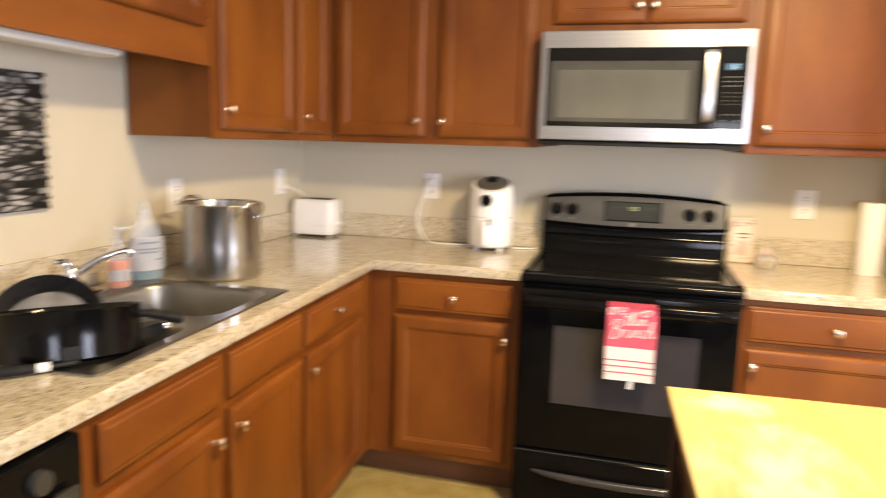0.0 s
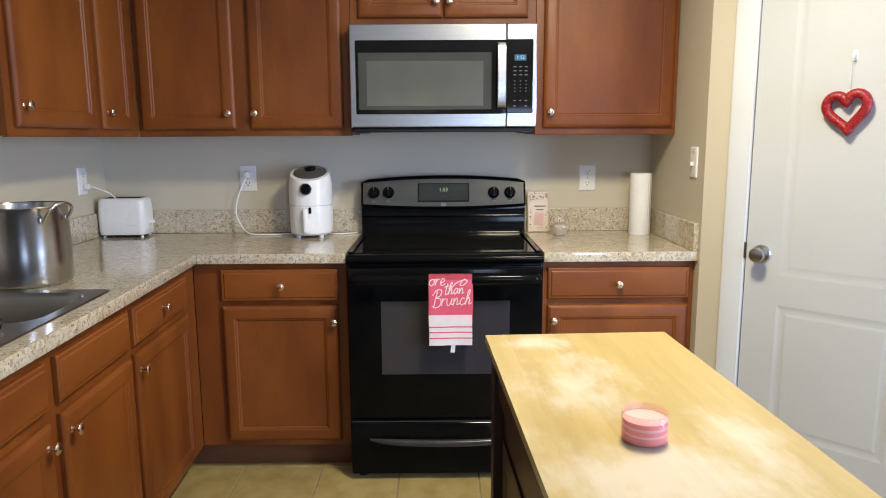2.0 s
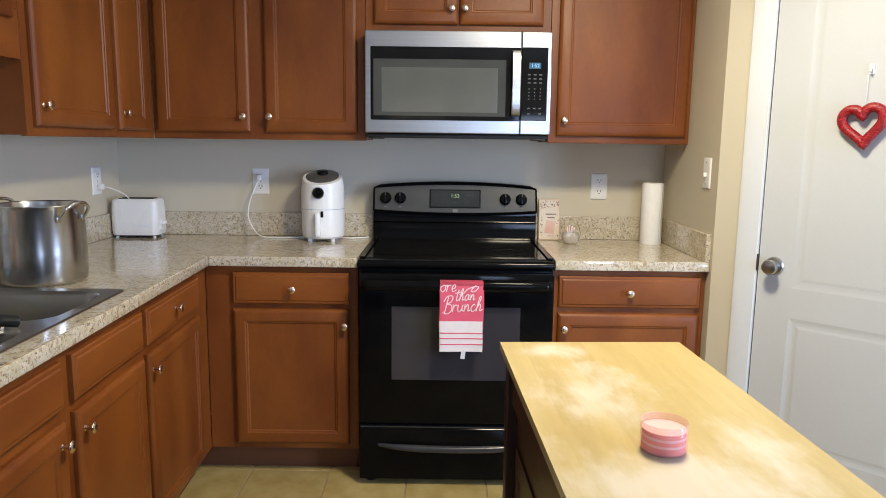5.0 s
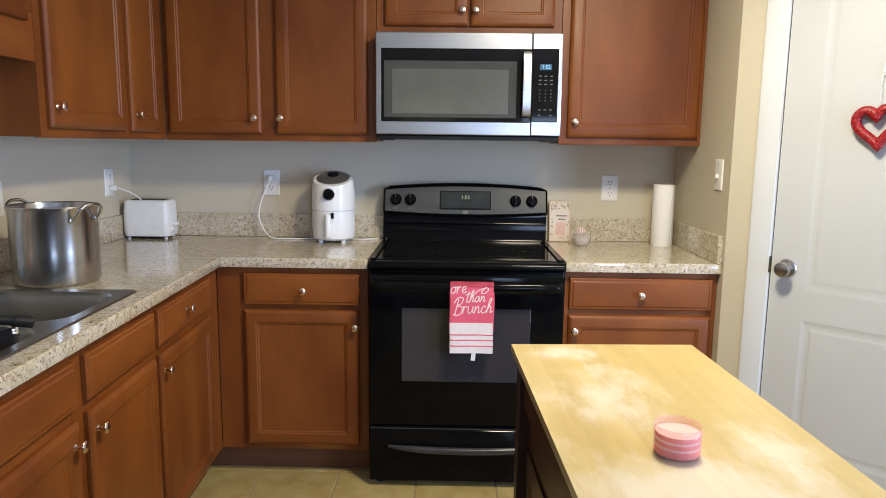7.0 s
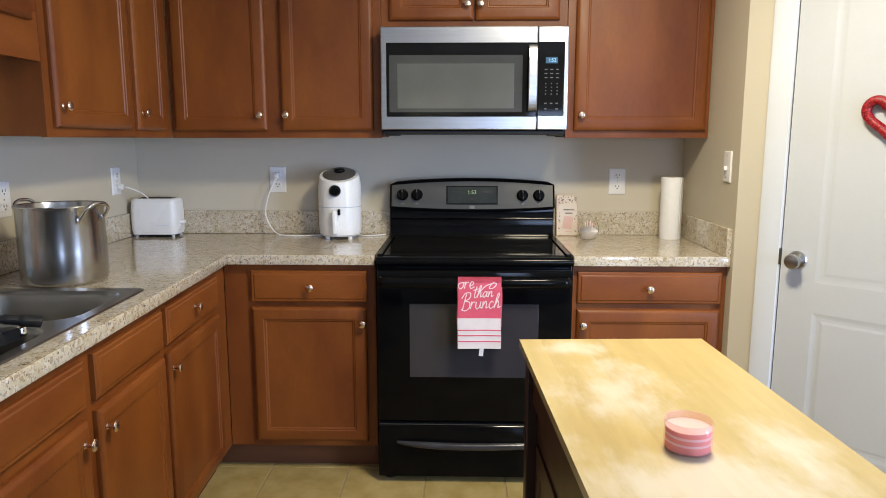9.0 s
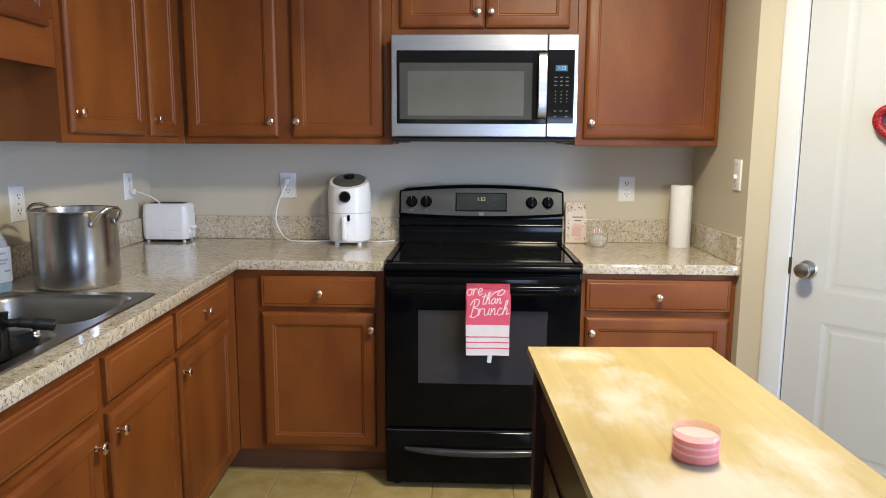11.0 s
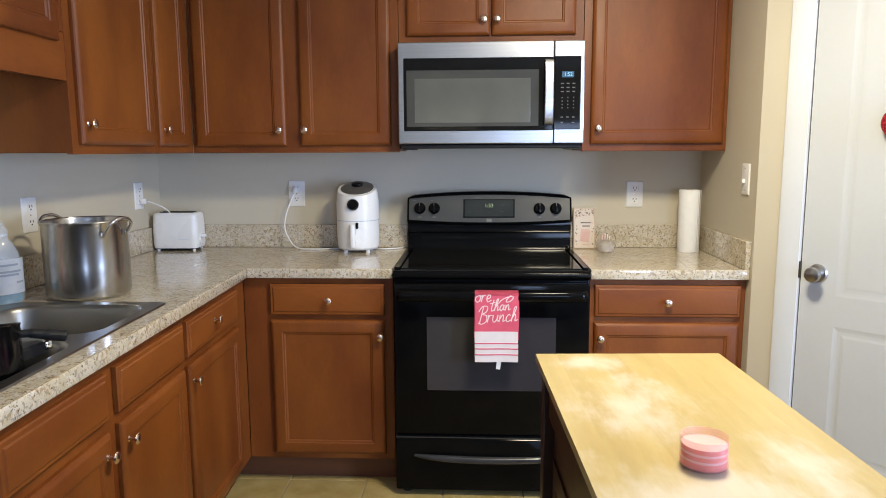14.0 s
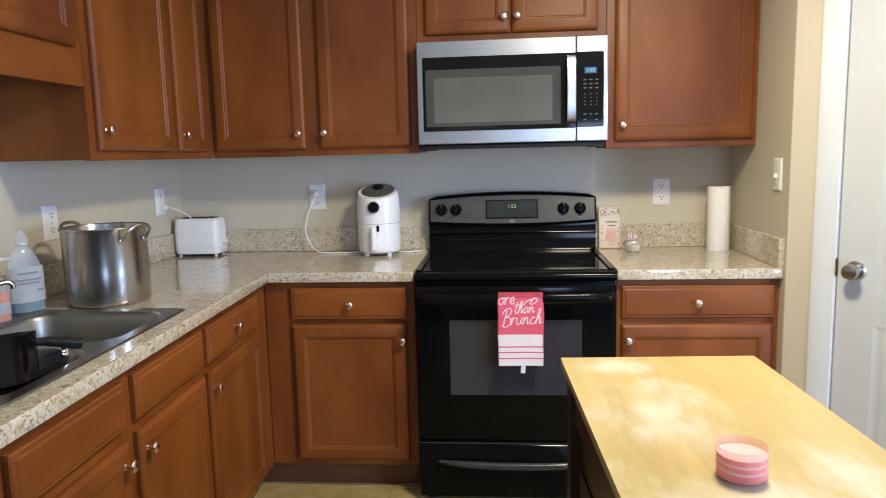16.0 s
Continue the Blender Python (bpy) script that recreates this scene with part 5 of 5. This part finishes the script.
# ---- right counter ----
roll = thing("paper_towel_roll", "white paper towel roll standing on the counter", "paper towel", pose(0.899, -0.130, CT))
part("roll", lathe([(0.019, 0.0), (0.0435, 0.0), (0.0448, 0.003), (0.0448, 0.276), (0.0435, 0.279), (0.019, 0.279), (0.019, 0.0)], 40), PAPER, roll)
part("core", lathe([(0.0185, 0.001), (0.0185, 0.279), (0.0165, 0.279), (0.0165, 0.001), (0.0185, 0.001)], 24), CARD_FRAME, roll, "cardboard core")
part("loose_sheet", moved(box(-0.001, 0.001, -0.03, 0.03, 0.0, 0.278), pose(0.0415, -0.021, 0.0005, 0, 0, -25)), PAPER, roll, "loose end of the sheet")

sign = thing("printed_sign", "small framed pink and cream printed sign leaning on the backsplash", "sign", pose(0.446, -0.052, CT, -7, 0, 0))
part("board", box(-0.050, 0.050, -0.006, 0.006, 0.0, 0.192, 0.002), CARD_FRAME, sign, "pale wooden edge")
part("print", box(-0.046, 0.046, -0.0075, -0.0062, 0.004, 0.188), CARD, sign, "cream printed face")
rs = random.Random(4)
for z, w, mt in ((0.122, 0.050, CARD_INK), (0.106, 0.034, CARD_INK), (0.020, 0.03, CARD_PINK)):
    part("print_bar", box(-w / 2 + 0.008, w / 2 + 0.008, -0.0084, -0.0076, z - 0.0028, z + 0.0028), mt, sign)
part("print_shape", moved(box(-0.022, 0.022, -0.0084, -0.0076, -0.03, 0.03, 0.0003), pose(0.004, 0, 0.062, 0, 8, 0)), CARD_PINK, sign, "pink printed shape")
for k in range(64):
    x, z, w = rs.uniform(-0.042, 0.042), rs.uniform(0.15, 0.184) if k < 38 else rs.uniform(0.01, 0.184), rs.uniform(0.002, 0.005)
    if k >= 38:
        x = rs.choice((-1, 1)) * rs.uniform(0.034, 0.043)
    part("leaf_print", moved(box(-w, w, -0.0084, -0.0077, -0.002, 0.002), pose(x, 0, z, 0, rs.uniform(0, 180), 0)), rs.choice((CARD_INK, CARD_PINK, CARD_FRAME)), sign)

votive = thing("glass_candle_bowl", "small round glass bowl with white sand and a candle", "candle", pose(0.529, -0.150, CT))
part("bowl", lathe([(0, 0.001), (0.026, 0.001), (0.038, 0.012), (0.046, 0.035), (0.046, 0.055), (0.040, 0.075), (0.034, 0.086), (0.032, 0.086), (0.038, 0.074), (0.044, 0.055), (0.044, 0.036), (0.036, 0.014), (0, 0.004)], 40), THIN_GLASS, votive, "clear round glass")
part("sand", lathe([(0, 0.0045), (0.0245, 0.0045), (0.0355, 0.0142), (0.0425, 0.036), (0.034, 0.047), (0.02, 0.052), (0, 0.050)], 32), SAND, votive, "white sand filling")
for x, h in ((-0.014, 0.026), (-0.004, 0.034), (0.006, 0.03), (0.015, 0.022)):
    part("stick", tube([(x, 0.0, 0.046), (x * 1.1, 0.0, 0.050 + h)], 0.0028, 8), WAX_WHITE, votive, "thin white stick")

# ---- heart on the pantry door ----
heart = thing("heart_ornament", "red glitter heart wreath hanging on the white door", "ornament", PAN @ pose(0.472, -0.020, 1.436))
hp = []
for k in range(72):
    a = 2 * math.pi * k / 72
    hp.append((0.0625 * math.sin(a) ** 3 * 1.0, 0.0, 0.0044 * (13 * math.cos(a) - 5 * math.cos(2 * a) - 2 * math.cos(3 * a) - math.cos(4 * a))))
part("heart", moved(tube(hp, 0.0165, 16, True), pose(0, 0, 0.004, 0, -6, 0) @ Matrix.Diagonal((0.96, 0.96, 0.95, 1))), RED_GLITTER, heart, "fat red glittered ring in a heart shape")
part("ribbon", box(-0.0016, 0.0016, 0.010, 0.0108, 0.045, 0.168), PLASTIC_CLEAR, heart, "clear hanging thread")
hook = thing("adhesive_hook", "small clear and white adhesive hook on the door", "hook", PAN @ pose(0.478, 0.0018, 1.614))
part("base", box(-0.008, 0.008, -0.003, 0.0, -0.017, 0.017, 0.001), WHITE_PLATE, hook)
part("hook", tube(smooth_line([(0, -0.003, 0.008), (0, -0.012, 0.0), (0, -0.016, -0.010), (0, -0.020, -0.006)], 5), 0.003, 8), material("pale_hook_plastic", (0.74, 0.74, 0.74), (0.68, 0.68, 0.68), 10, rough=0.3), hook)

# ---- picture on the west wall ----
art = thing("wall_picture", "black and white pebble print on canvas", "picture", pose(WX + 0.0005, -1.757, 1.345))
part("canvas", box(0.0, 0.022, -0.184, 0.184, -0.184, 0.184, 0.003), ART, art, "black and white stone pattern")
rs = random.Random(9)
for side in (-1, 1):
    for k in range(14):
        z = -0.18 + 0.36 * k / 13
        part("pebble", moved(lathe([(0, -0.006), (0.013, -0.004), (0.016, 0), (0.013, 0.004), (0, 0.006)], 10), pose(0.012, side * 0.184, z, rs.uniform(-25, 25), 0, 0) @ Matrix.Diagonal((0.7, rs.uniform(0.6, 1.0), 1.3, 1))), BLACK_MATT if k % 2 else PAN_GREY, art)

# ---- kitchen cart ----
cart = thing("kitchen_cart", "dark wooden kitchen cart with a butcher block top, glare painted on", "kitchen cart", pose(0.287, -1.757, 0, 0, 0, 2.4))
CW, CL = 0.207, 1.10       # half width, length towards the viewer
part("body", box(-CW + 0.035, CW - 0.035, -CL + 0.05, -0.05, 0.09, 0.896, 0.003), CART, cart, "dark wooden carcass")
for x in (-CW + 0.030, CW - 0.030):
    for y in (-0.045, -CL + 0.045):
        part("leg", box(x - 0.019, x + 0.019, y - 0.019, y + 0.019, 0.0, 0.8965, 0.003), CART, cart)
for k in range(2):
    part("side_panel", rings_front(0.46, 0.58, [(0, 0.004), (0.045, 0.006), (0.05, 0.004), (0.056, 0.001)]), CART, cart, "framed side panel", pose(-CW + 0.0345, -0.08 - 0.48 * k, 0.12, 0, 0, -90))
part("apron", box(-CW + 0.022, -CW + 0.034, -CL + 0.065, -0.065, 0.79, 0.896, 0.002), CART, cart)
top = part("top", box(-CW + 0.0005, CW - 0.0005, -CL, 0.0, 0.8970, 0.9115, 0.004), BLOCK, cart, "pale butcher block slab")
n_st = 9
for k in range(n_st):
    w = 2 * CW / n_st
    x0 = -CW + w * k
    part("stave", box(x0, x0 + w, -CL - 0.0006, 0.0006, 0.8985, 0.9150), BLOCK, top, "")

candle = thing("candle", "pink striped candle in a short glass jar on the cart", "candle", pose(0.279, -2.316, 0.9152) @ Matrix.Diagonal((0.94, 0.94, 0.79, 1)))
zs = (0.0035, 0.0160, 0.0205, 0.0285, 0.0335, 0.0415)
jar = part("jar", lathe([(0, 0.0), (0.034, 0.0), (0.0365, 0.003), (0.0368, 0.055), (0.0360, 0.0565), (0.0348, 0.055), (0.0345, 0.004), (0.030, 0.003), (0, 0.0028)], 48), PINK_GLASS, candle, "clear pink-tinted glass jar")
for k in range(5):
    part("wax_layer", lathe([(0, zs[k]), (0.0340, zs[k]), (0.0340, zs[k + 1]), (0, zs[k + 1])], 40), WAX_PINK if k % 2 == 0 else WAX_WHITE, jar, "pink wax" if k % 2 == 0 else "white wax stripe")
part("wax_top", lathe([(0, 0.0416), (0.034, 0.0416), (0.0342, 0.0428), (0, 0.0422)], 40), WAX_TOP, jar, "pale wax surface")

# ---- floor ----
P = 0.323
floor = thing("floor", "beige ceramic tile floor with tan grout", "floor", kind="structure")
part("grout_bed", box(WX - 0.12, 3.22, -3.81, 0.12, -0.10, -0.0025), GROUT, floor, "tan grout", smooth=False)
tile_mesh = mesh_of("tile", rings_front(P - 0.006, P - 0.006, [(0, 0.0035), (0.0015, 0.0050)]), TILE, False)
for i in range(13):
    for j in range(22):
        x0, y1 = -1.161 + P * i, -0.252 - P * j
        if y1 - P < -3.82 or x0 + P > 3.2:
            continue
        t = new("tile", tile_mesh)
        t.parent = floor
        t.matrix_basis = pose(x0 + 0.003, y1 - P + 0.003, -0.005, -90, 0, 0)
# unseen floor, added dark so that little light bounces back into the kitchen
solid("floor_hall", box(WX - 0.12, 3.22, -7.12, -3.8115, -0.10, 0.004), DARK_FLOOR, "unseen dark brown floor behind, added to cut bounced light", "floor", kind="structure", smooth=False)
